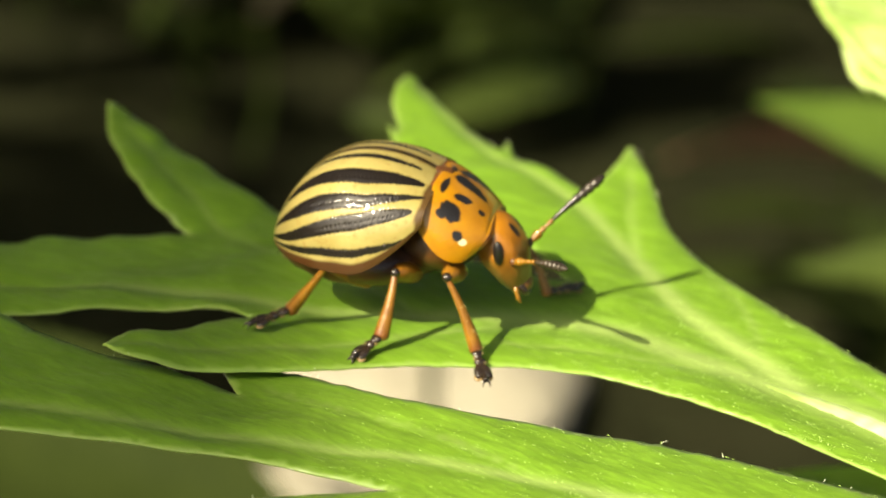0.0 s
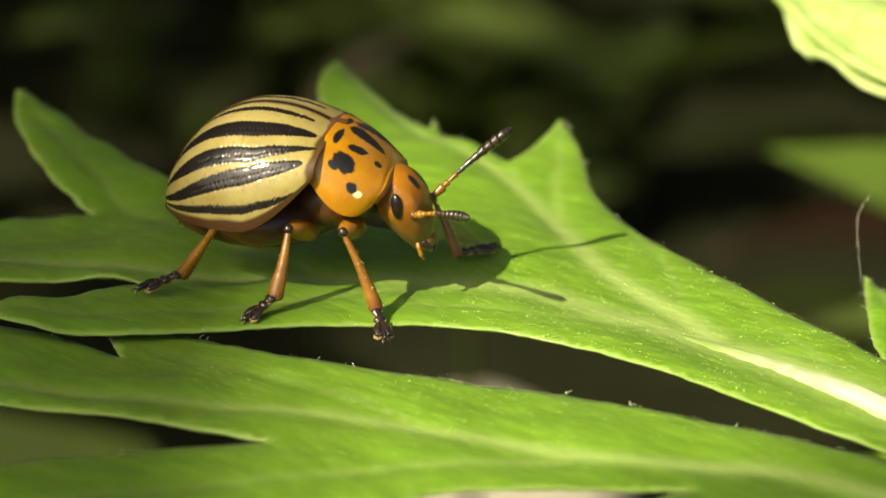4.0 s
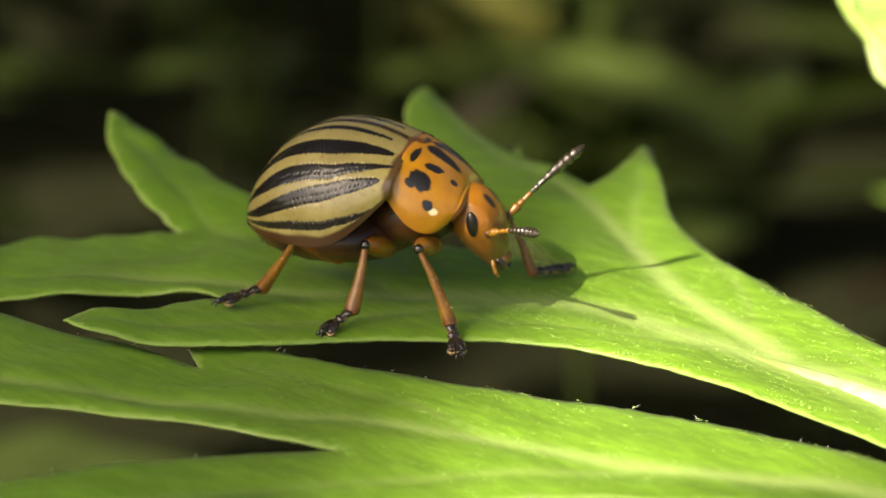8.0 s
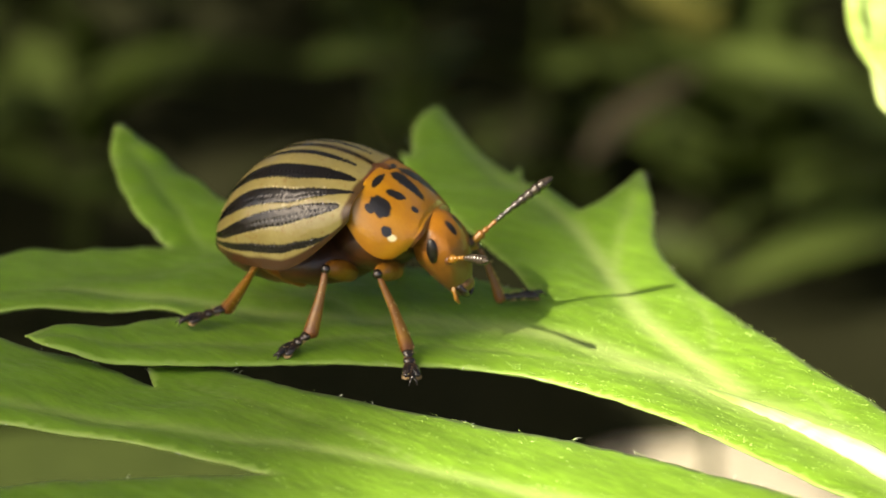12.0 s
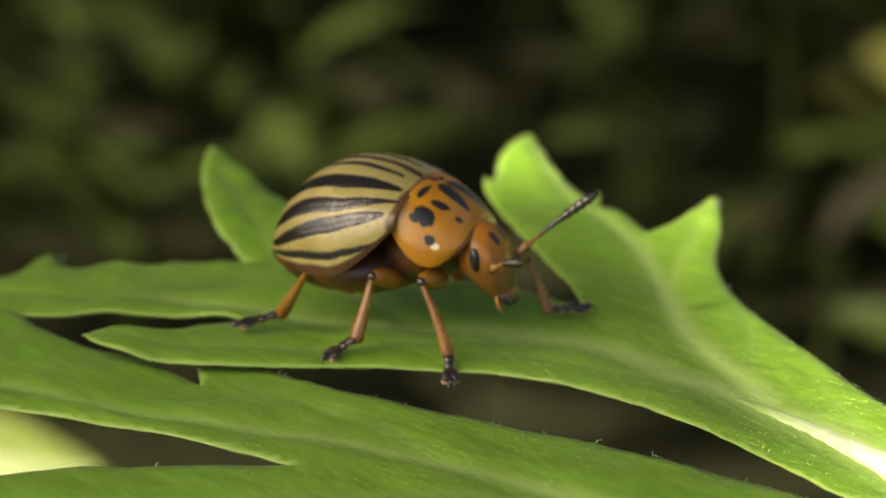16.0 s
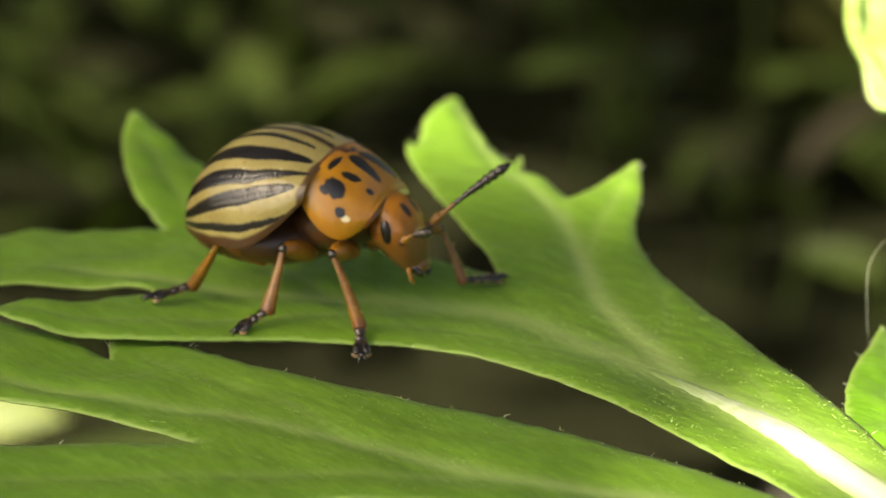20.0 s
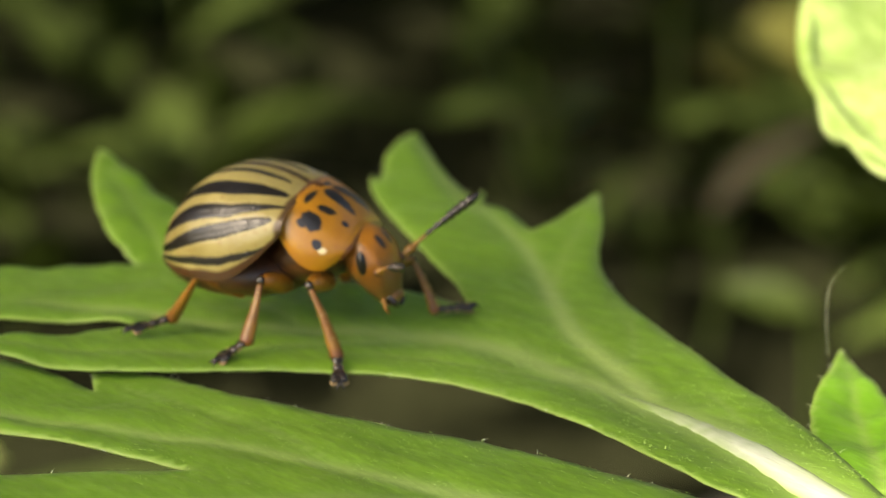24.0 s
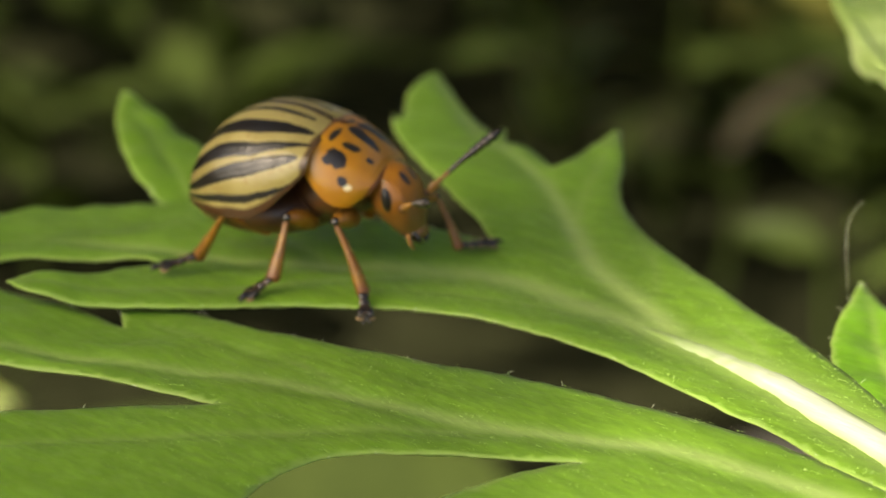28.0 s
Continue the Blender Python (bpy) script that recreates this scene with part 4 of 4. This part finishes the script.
def ground():
    """One sheet of soil, shade put into its colour, that reaches the horizon, finer near the leaf."""
    r = np.r_[0, np.geomspace(60, 60000, 46)]
    k = 72
    verts = []
    for a in r:
        for j in range(k):
            t = 2 * math.pi * j / k
            x, y = a * math.cos(t), 500 + a * math.sin(t)
            verts.append((x, y, GROUND + (14 * noise.noise(Vector((x * 0.006, y * 0.006, 0.5))) + 5 * noise.noise(Vector((x * 0.03, y * 0.03, 2.5)))) * (a < 6000)))
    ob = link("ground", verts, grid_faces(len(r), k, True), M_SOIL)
    tagged(ob, "bare soil with deep shade put into its colour", "ground", kind="structure")


def simple_leaf(length, width, bend):
    """A folded pointed leaf along +x from its stalk: vertices and faces, in millimetres."""
    n, m = 12, 7
    verts = []
    for i in range(n):
        s = i / (n - 1)
        w = width * math.sin(math.pi * min(s * 0.96 + 0.04, 1)) ** 0.8 * (1 - 0.25 * s)
        for j in range(m):
            t = j / (m - 1) * 2 - 1
            verts.append((length * s, w * t / 2 * (1 + 0.10 * math.sin(i * 2.4)), bend * length * s * s + abs(t) * w * 0.16))
    return np.array(verts), grid_faces(n, m)


def turned(v, at, yaw, pitch, roll=0.0):
    m = np.array(Euler((radians(roll), radians(-pitch), radians(yaw)), "XYZ").to_matrix())
    return v @ m.T + np.asarray(at, float)


def herb(at, rng, n, size, mat, label, tall=90):
    """A low plant: upright stem and arching leaves, each a part."""
    base = (at[0], at[1], GROUND)
    ob = thing("herb", base, label, "plant", "low plants behind the leaf")
    top = np.array((at[0] + rng.normal(0, 8), at[1] + rng.normal(0, 8), GROUND + tall))
    v, f = tube([base, ((base[0] + top[0]) / 2 + 4, (base[1] + top[1]) / 2, GROUND + tall / 2), top], [1.0, 0.8, 0.5], 8, 6)
    link("stem", v, f, M_SHADE, ob, base=base)
    for k in range(n):
        s = rng.uniform(0.15, 1.0)
        p = np.array(base) * (1 - s) + top * s
        lv, lf = simple_leaf(size * rng.uniform(0.6, 1.2), size * rng.uniform(0.25, 0.45), rng.uniform(-0.5, 0.0))
        link("leaf", turned(lv, p, rng.uniform(0, 360), rng.uniform(0, 55), rng.uniform(-30, 30)), lf, mat, ob, base=base)
    return ob


def stone(at, size, rng, label):
    base = (at[0], at[1], GROUND)
    seed = float(rng.uniform(0, 50))

    def shape(u):
        return 1 + 0.22 * np.array([noise.noise(Vector((a[0] * 1.6 + seed, a[1] * 1.6, a[2] * 1.6))) for a in u])
    v, f, _ = ball((at[0], at[1], GROUND + size[2] * 0.45), np.eye(3), size, 24, 32, shape)
    ob = link("stone", v, f, M_STONE, None, base=base)
    ob.location = [c * MM for c in base]
    return tagged(ob, label, "stone", "pale stones on the soil")


def loose_leaf(name, at, length, width, yaw, pitch, roll, mat, label, bend=-0.3, group="", stalk=True):
    """A single leaf on a long stalk that rises from the soil."""
    ob = thing(name, (at[0], at[1], GROUND), label, "leaf", group)
    lv, lf = simple_leaf(length, width, bend)
    base = (at[0], at[1], GROUND)
    link("blade", turned(lv, at, yaw, pitch, roll), lf, mat, ob, base=base)
    if stalk:
        v, f = tube([(at[0], at[1], GROUND), (at[0] + 3, at[1] + 4, (GROUND + at[2]) / 2), at], [1.6, 1.2, 0.7], 8, 6)
        link("stalk", v, f, M_DIM, ob, base=base)
    return ob


def background():
    rng = np.random.default_rng(5)
    k = 0
    for y in np.arange(380, 1250, 75):
        span = 0.17 * y + 60
        for x in np.arange(-span - 0.12 * y, span, 85):
            clear = abs(x - STONE[0]) < 100 and 330 < y < 640          # bare soil round the pale stone
            if rng.uniform() < 0.75 and not clear:
                # Darker leaf copy to the left, lighter to the right: shade by material.
                herb((x + rng.normal(0, 22), y + rng.normal(0, 22)), rng, int(rng.integers(6, 12)), rng.uniform(35, 70), M_DIM if rng.uniform() < (0.75 if x > -0.10 * y else 0.12) else M_SHADE, "low green plant, deep shade put into its colour", rng.uniform(40, 110))
    # a pale stone in a fleck of sun, seen through the gaps of the leaf
    stone((STONE[0] - 4, STONE[1] + 2), (37, 46, 12), rng, "pale flat sunlit stone on dark soil")
    stone((-12, 432), (19, 27, 12), np.random.default_rng(9), "small pale sunlit stone on dark soil")
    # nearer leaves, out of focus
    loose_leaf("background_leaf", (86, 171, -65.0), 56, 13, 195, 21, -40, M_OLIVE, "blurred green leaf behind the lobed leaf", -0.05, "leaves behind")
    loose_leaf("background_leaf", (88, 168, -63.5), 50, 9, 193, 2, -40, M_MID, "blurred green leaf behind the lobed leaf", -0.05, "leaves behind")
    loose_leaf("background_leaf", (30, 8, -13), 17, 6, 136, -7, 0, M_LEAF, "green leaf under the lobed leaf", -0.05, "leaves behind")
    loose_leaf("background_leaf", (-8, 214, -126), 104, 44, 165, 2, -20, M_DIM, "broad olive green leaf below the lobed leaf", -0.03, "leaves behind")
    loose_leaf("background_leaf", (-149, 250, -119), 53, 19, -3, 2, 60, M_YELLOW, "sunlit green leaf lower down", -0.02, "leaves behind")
    herb((-34, 744), rng, 9, 36, M_DIM, "low green plant behind the leaf, shade put into its colour", 34)
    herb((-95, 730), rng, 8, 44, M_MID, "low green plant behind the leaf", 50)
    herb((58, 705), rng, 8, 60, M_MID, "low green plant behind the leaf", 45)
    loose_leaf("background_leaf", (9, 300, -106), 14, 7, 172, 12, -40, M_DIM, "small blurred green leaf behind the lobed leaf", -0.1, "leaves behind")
    loose_leaf("background_leaf", (14, 800, -204), 66, 46, 186, 4, -40, M_DIM_YELLOW, "yellow-green leaf low among the plants, its lighting put into the colour", -0.1, "leaves behind")
    loose_leaf("dry_leaf", (-32, 655, -208), 42, 18, 0, 48, -40, M_TAN, "pale dry leaf standing among the plants", -0.1)
    loose_leaf("dry_leaf", (110, 530, -190), 46, 40, 190, 10, 30, M_DRY, "dry reddish brown leaf among the plants", -0.2)


STONE = (19.0, 506.0)


def spider_thread():
    pts = [(20.6, 3.6, -1.3), (20.42, 4.3, -0.1), (20.38, 4.6, 0.5), (20.42, 5.0, 1.2), (20.9, 5.0, 2.1)]
    v, f = tube(pts, [0.003, 0.004, 0.006, 0.003], 6, 8)
    ob = link("spider_thread", v, f, M_HAIR, None, base=pts[0])
    ob.location = [c * MM for c in pts[0]]
    tagged(ob, "fine pale spider thread above the leaflet", "thread")


def tree():
    """An unseen tree, added so that its crown shades the ground behind the leaf."""
    rng = np.random.default_rng(21)
    base = (-1700, 900, GROUND)
    ob = thing("tree", base, "unseen leafy tree added to shade the ground", "tree")
    v, f = tube([(-1700, 900, GROUND - 20), (-1680, 870, 300), (-1600, 800, 800), (-1450, 700, 1300)], [110, 90, 75, 50], 18, 8)
    link("trunk", v, f, M_BARK, ob, "rough brown trunk", base=base)
    for a, b in (((-1600, 800, 800), (-500, 300, 1080)), ((-1450, 700, 1300), (-700, 1300, 1300)), ((-1500, 720, 1150), (-1500, -250, 1250)), ((-1450, 700, 1300), (-300, 800, 1250))):
        m = [(p + q) / 2 + o for p, q, o in zip(a, b, (0, 0, 90))]
        v, f = tube([a, m, b], [40, 24, 8], 10, 8)
        link("limb", v, f, M_BARK, ob, base=base)
    verts, faces = [], []
    n = 0
    tmpl = np.array([(0, 0, 0), (0.35, 0.26, 0.03), (1, 0, -0.15), (0.35, -0.26, 0.03)])
    made = 0
    while made < 6500:
        x, y, z = rng.uniform(-2600, 900), rng.uniform(-560, 2600), rng.uniform(950, 1500)
        # the crown's near margin leaves the lobed leaf in the sun
        if y < -560 + 220 * (0.5 + 0.5 * math.sin(x * 0.006)) + 0.55 * (z - 950) * -1 + 60:
            continue
        # a gap lets a fleck of sun down to the pale stone
        foot = np.array((x, y, z)) - np.array(TO_SUN) * (z - GROUND) / TO_SUN.z
        if math.hypot((foot[0] - STONE[0] - 7) / 90, (foot[1] - STONE[1] - 14) / 125) < 1:
            continue
        size = rng.uniform(70, 130)
        q = turned(tmpl * size, (x, y, z), rng.uniform(0, 360), rng.uniform(-35, 35), rng.uniform(-40, 40))
        verts.append(q)
        faces.append((n, n + 1, n + 2, n + 3))
        n += 4
        made += 1
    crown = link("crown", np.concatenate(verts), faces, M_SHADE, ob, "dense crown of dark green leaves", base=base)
    crown["kind"] = "stuff"


def sky_block_hedge():
    """Unseen dense dark bushes, added behind and at the sides to block low sky light."""
    rng = np.random.default_rng(8)
    tmpl = np.array([(0, 0, 0), (0.35, 0.26, 0.03), (1, 0, -0.15), (0.35, -0.26, 0.03)])
    for cx, cy, rx, ry, tall, count in ((0, 1750, 1500, 220, 1300, 2600), (-1250, 900, 220, 800, 1100, 1500), (1250, 900, 220, 900, 1100, 1500)):
        base = (cx, cy, GROUND)
        ob = thing("bush", base, "unseen dense dark green bush added to block sky light", "bush", "bushes round the place")
        for k in range(7):
            x, y = cx + rng.uniform(-0.7, 0.7) * rx, cy + rng.uniform(-0.7, 0.7) * ry
            v, f = tube([(x, y, GROUND - 10), (x + 20, y - 10, GROUND + tall * 0.4), (x + rng.normal(0, 60), y, GROUND + tall * 0.85)], [14, 9, 4], 8, 6)
            link("stem", v, f, M_BARK, ob, base=base)
        n = count
        p = np.c_[rng.uniform(-1, 1, n) * rx + cx, rng.uniform(-1, 1, n) * ry + cy, GROUND + tall * rng.uniform(0.02, 1, n) ** 0.9]
        verts = [turned(tmpl * rng.uniform(90, 170), q, rng.uniform(0, 360), rng.uniform(-50, 50), rng.uniform(-60, 60)) for q in p]
        faces = [(4 * i, 4 * i + 1, 4 * i + 2, 4 * i + 3) for i in range(n)]
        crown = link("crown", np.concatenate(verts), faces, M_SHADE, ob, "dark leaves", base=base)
        crown["kind"] = "stuff"


# ---- unseen leaves added overhead: they sway and shade the beetle's leaf ----
SHADE_FAR = 640.0


def lifted(x, y, far=SHADE_FAR):
    """The point towards the sun, far millimetres off, whose shadow falls on (x, y) of the lobed leaf."""
    return np.array((x, y, 0.0)) + np.array(TO_SUN) * far


def overhead_shade_leaf(name, shadow_outline, label):
    """An unseen leaf added overhead, given by the shadow that it throws at rest; the origin lies at its middle."""
    pts = spline(shadow_outline, 8, closed=True)
    c = pts.mean(0)
    base = lifted(*c)
    ob = thing(name, base, label, "leaf", "leaves overhead")
    rings = 5
    verts, faces = [lifted(*c) + (0, 0, 2.0)], []
    k = len(pts)
    for r in range(1, rings + 1):
        for p in pts:
            q = c + (p - c) * r / rings
            verts.append(lifted(*q) + np.array(TO_SUN) * (2.0 - 3.0 * (r / rings) ** 2))
    for j in range(k):
        faces.append((0, 1 + j, 1 + (j + 1) % k))
    for r in range(rings - 1):
        for j in range(k):
            a, b = 1 + r * k + j, 1 + r * k + (j + 1) % k
            faces.append((a, a + k, b + k, b))
    link("blade", verts, faces, M_SHADE, ob, "dark green leaf blade", base=base)
    far_end = lifted(*(c + (pts[0] - c) * 1.0))
    v, f = tube([far_end, far_end + np.array((-60, -30, 20)), far_end + np.array((-160, -60, -40))], [1.2, 1.6, 2.2], 8, 6)
    link("stalk", v, f, M_DIM, ob, base=base)
    return ob


ground()
lobed_leaf()
side_leaflet()
sunlit_leaf = upper_right_leaf()
beetle, antenna_left, antenna_right = colorado_beetle()
background()
spider_thread()
tree()
sky_block_hedge()
shade_left = overhead_shade_leaf("overhead_shade_leaf", [(-4, -40), (-3.6, -20), (-4.2, -6), (-3.8, 4), (-4.6, 18), (-5, 36), (-40, 44), (-75, 30), (-80, -10), (-60, -45), (-30, -50)], "unseen broad leaf overhead, placed to shade the lobed leaf")
shade_front = overhead_shade_leaf("overhead_shade_leaf", [(-48, -2), (-30, 1.5), (-10, -0.5), (5, 1.0), (22, -1.0), (34, -6), (44, -38), (20, -52), (-10, -54), (-40, -46)], "unseen long leaf overhead, placed to shade the lobed leaf")

shade_corner = overhead_shade_leaf("overhead_shade_leaf", [(16, 20), (14, 40), (30, 60), (60, 50), (60, 20), (35, 13)], "unseen leaf overhead, placed to shade the corner leaf")


def shading_leaf():
    """An unseen broad leaf, added off to the side to swing across the fleck of sun on the pale stone."""
    at = np.array((STONE[0], STONE[1], GROUND)) + np.array(TO_SUN) * 420
    ob = thing("broad_shade_leaf", at, "unseen broad leaf on a long stalk, added to shade the stone", "leaf", "leaves overhead")
    lv, lf = simple_leaf(230, 190, -0.1)
    link("blade", turned(lv, at + (-110, 0, 0), 0, 10, 30), lf, M_SHADE, ob, base=at)
    v, f = tube([at + (-110, 0, 0), at + (-150, -10, -60), (at[0] - 170, at[1] - 20, GROUND - 5)], [2.0, 2.6, 3.2], 8, 8)
    link("stalk", v, f, M_DIM, ob, base=at)
    return ob


shade_stone = shading_leaf()


def feathered_leaf(shadow_box, count, width):
    """An unseen feathery leaf added overhead: a rib with many narrow leaflets, which lets part of the sun through."""
    x0, y0, x1, y1 = shadow_box
    base = lifted((x0 + x1) / 2, (y0 + y1) / 2)
    ob = thing("feathery_shade_leaf", base, "unseen feathery leaf overhead, added to thin the sun", "leaf", "leaves overhead")
    rng = np.random.default_rng(4)
    v, f = tube([lifted((x0 + x1) / 2, y0), lifted((x0 + x1) / 2 + 1, (y0 + y1) / 2), lifted((x0 + x1) / 2, y1)], [0.7, 0.5, 0.3], 8, 8)
    link("rib", v, f, M_DIM, ob, base=base)
    for k in range(count):
        y = y0 + (y1 - y0) * (k + 0.5) / count
        for side in (-1, 1):
            m = (x0 + x1) / 2
            e = (x1 if side > 0 else x0) + rng.normal(0, 0.8)
            y2 = y + rng.normal(1.0, 0.3)
            w = width * rng.uniform(0.85, 1.15) / 2
            top, low = [], []
            for s in np.linspace(0, 1, 7):
                q = (m + (e - m) * s, y + (y2 - y) * s)
                h = w * (0.55 + 0.45 * math.sin(math.pi * min(1, s + 0.15))) * (1 if s < 0.95 else 0.3)
                top.append(lifted(q[0], q[1] + h))
                low.append(lifted(q[0], q[1] - h))
            link("leaflet", np.array(top + low), [(i, i + 1, i + 8, i + 7) for i in range(6)], M_SHADE, ob, base=base)
    return ob


shade_thin = feathered_leaf((6, -40, 44, 46), 32, 1.75)


def motions():
    """What moves: the unseen overhead leaves sway to time the shade, and the antennae feel about."""
    a = shade_left.location.copy()
    rows = []
    for t, dx, dy, turn in ((0, 1.5, 0, 0), (1.6, 1.7, 0, 0), (2.5, 4.5, 0, -3), (3.4, 4.4, 0, -3), (5.5, 3.3, 0, 0), (6.4, 4.2, 0, -2), (7.3, 5.0, 0, -6), (8.0, 8.5, 0, -16), (9.0, 9.8, 0, -16), (11.5, 9, 0, -16), (14.5, 7.6, 0, -18),
                            (15.5, 6, 0, -10), (16.0, -4, 0, 0), (17.0, -8, 0, 0), (17.5, -8.5, 0, 0), (18.2, -8.5, 0, 0), (19.1, -8, 0, 0), (19.9, 17, -25, -10), (22.5, 20, -26, -10), (24.5, 18.5, 0, -10), (28.0, 18, 0, -10)):
        rows.append((t, Matrix.Translation(a + Vector((dx * MM, dy * MM, 0))) @ pose(0, 0, 0, 0, 0, turn)))
    walk(shade_left, rows)
    a = shade_front.location.copy()
    rows = []
    for t, dx, dy, turn in ((0, 0, -80, 0), (13.6, 0, -70, 0), (14.3, 0, -46, 0), (15.0, 0, -17, 0), (15.5, -18, 8, 0), (16.0, -26, 20, 0), (16.6, -6, 12, 0), (17.0, 0, 8, 4), (17.4, 0, -3, 14), (18.15, 0, -2, 14), (18.6, 0, 8, 6),
                            (19.1, -2, 9.5, 0), (19.5, -8, 17, 0), (19.8, -30, 13, 0), (20.4, -30, 12, 0), (21.0, 0, 11, 0), (22.3, 2, 11, 0), (23.6, -20, 22, 0), (24.5, -26, 24, 0), (26.4, -27, 24, 0), (28.0, -34, 24, 0)):
        rows.append((t, Matrix.Translation(a + Vector((dx * MM, dy * MM, 0))) @ pose(0, 0, 0, 0, 0, turn)))
    walk(shade_front, rows)
    a = shade_thin.location.copy()
    walk(shade_thin, [(t, Matrix.Translation(a + Vector((dx * MM, dy * MM, 0)))) for t, dx, dy in ((0, 70, 10), (15.2, 70, 10), (16.5, 40, 4), (17.3, 50, 4), (18.2, 45, 3), (19.0, 40, 3), (20.2, 45, 3), (21.0, 1, 0.8), (24.0, 0, -0.8), (28.0, 0.6, 0.5))])
    a = sunlit_leaf.location.copy()
    walk(sunlit_leaf, [(t, Matrix.Translation(a + Vector((dx * MM, 0, 0)))) for t, dx in ((0, 0.3), (7, 0.3), (9, 0.2), (19, -0.3), (21.5, -0.7), (22.5, -0.7), (25, 0.0), (28, 0.3))])
    a = shade_corner.location.copy()
    walk(shade_corner, [(t, Matrix.Translation(a + Vector((dx * MM, 0, 0)))) for t, dx in ((0, 90), (23.6, 90), (25.0, 2), (26.5, 0), (28.0, -1))])
    a = shade_stone.location.copy()
    walk(shade_stone, [(t, Matrix.Translation(a + Vector((dx * MM, 0, 0)))) for t, dx in ((0, -150), (1.6, -150), (2.1, -20), (2.5, -20), (3.0, -150), (5.2, -150), (5.8, -20), (6.2, -20), (6.8, -150), (7.4, -150), (7.9, -20), (8.3, -20), (8.8, -150), (12.0, -150), (14.0, -75), (15.0, -40), (16.0, 0), (22.0, 4), (28.0, 0))])
    for ob, swing in ((antenna_left, ((0, 0, 0), (3, -2, 1), (8, 0, -1), (11, -1, 1), (14, 0, 0), (17, 1, 3), (20, 0, 2), (25, -1, 0), (28, 0, 0))),
                      (antenna_right, ((0, 0, 0), (1, 0, -3), (3, 3, 3), (6, 0, 0), (8, 1, 0), (11, -2, -1), (14, 2, -8), (17, 2, -10), (21, 3, -14), (25, -3, -7), (28, -2, -8)))):
        b = ob.location.copy()
        walk(ob, [(t, Matrix.Translation(b) @ pose(0, 0, 0, 0, tilt, turn)) for t, turn, tilt in swing])


motions()
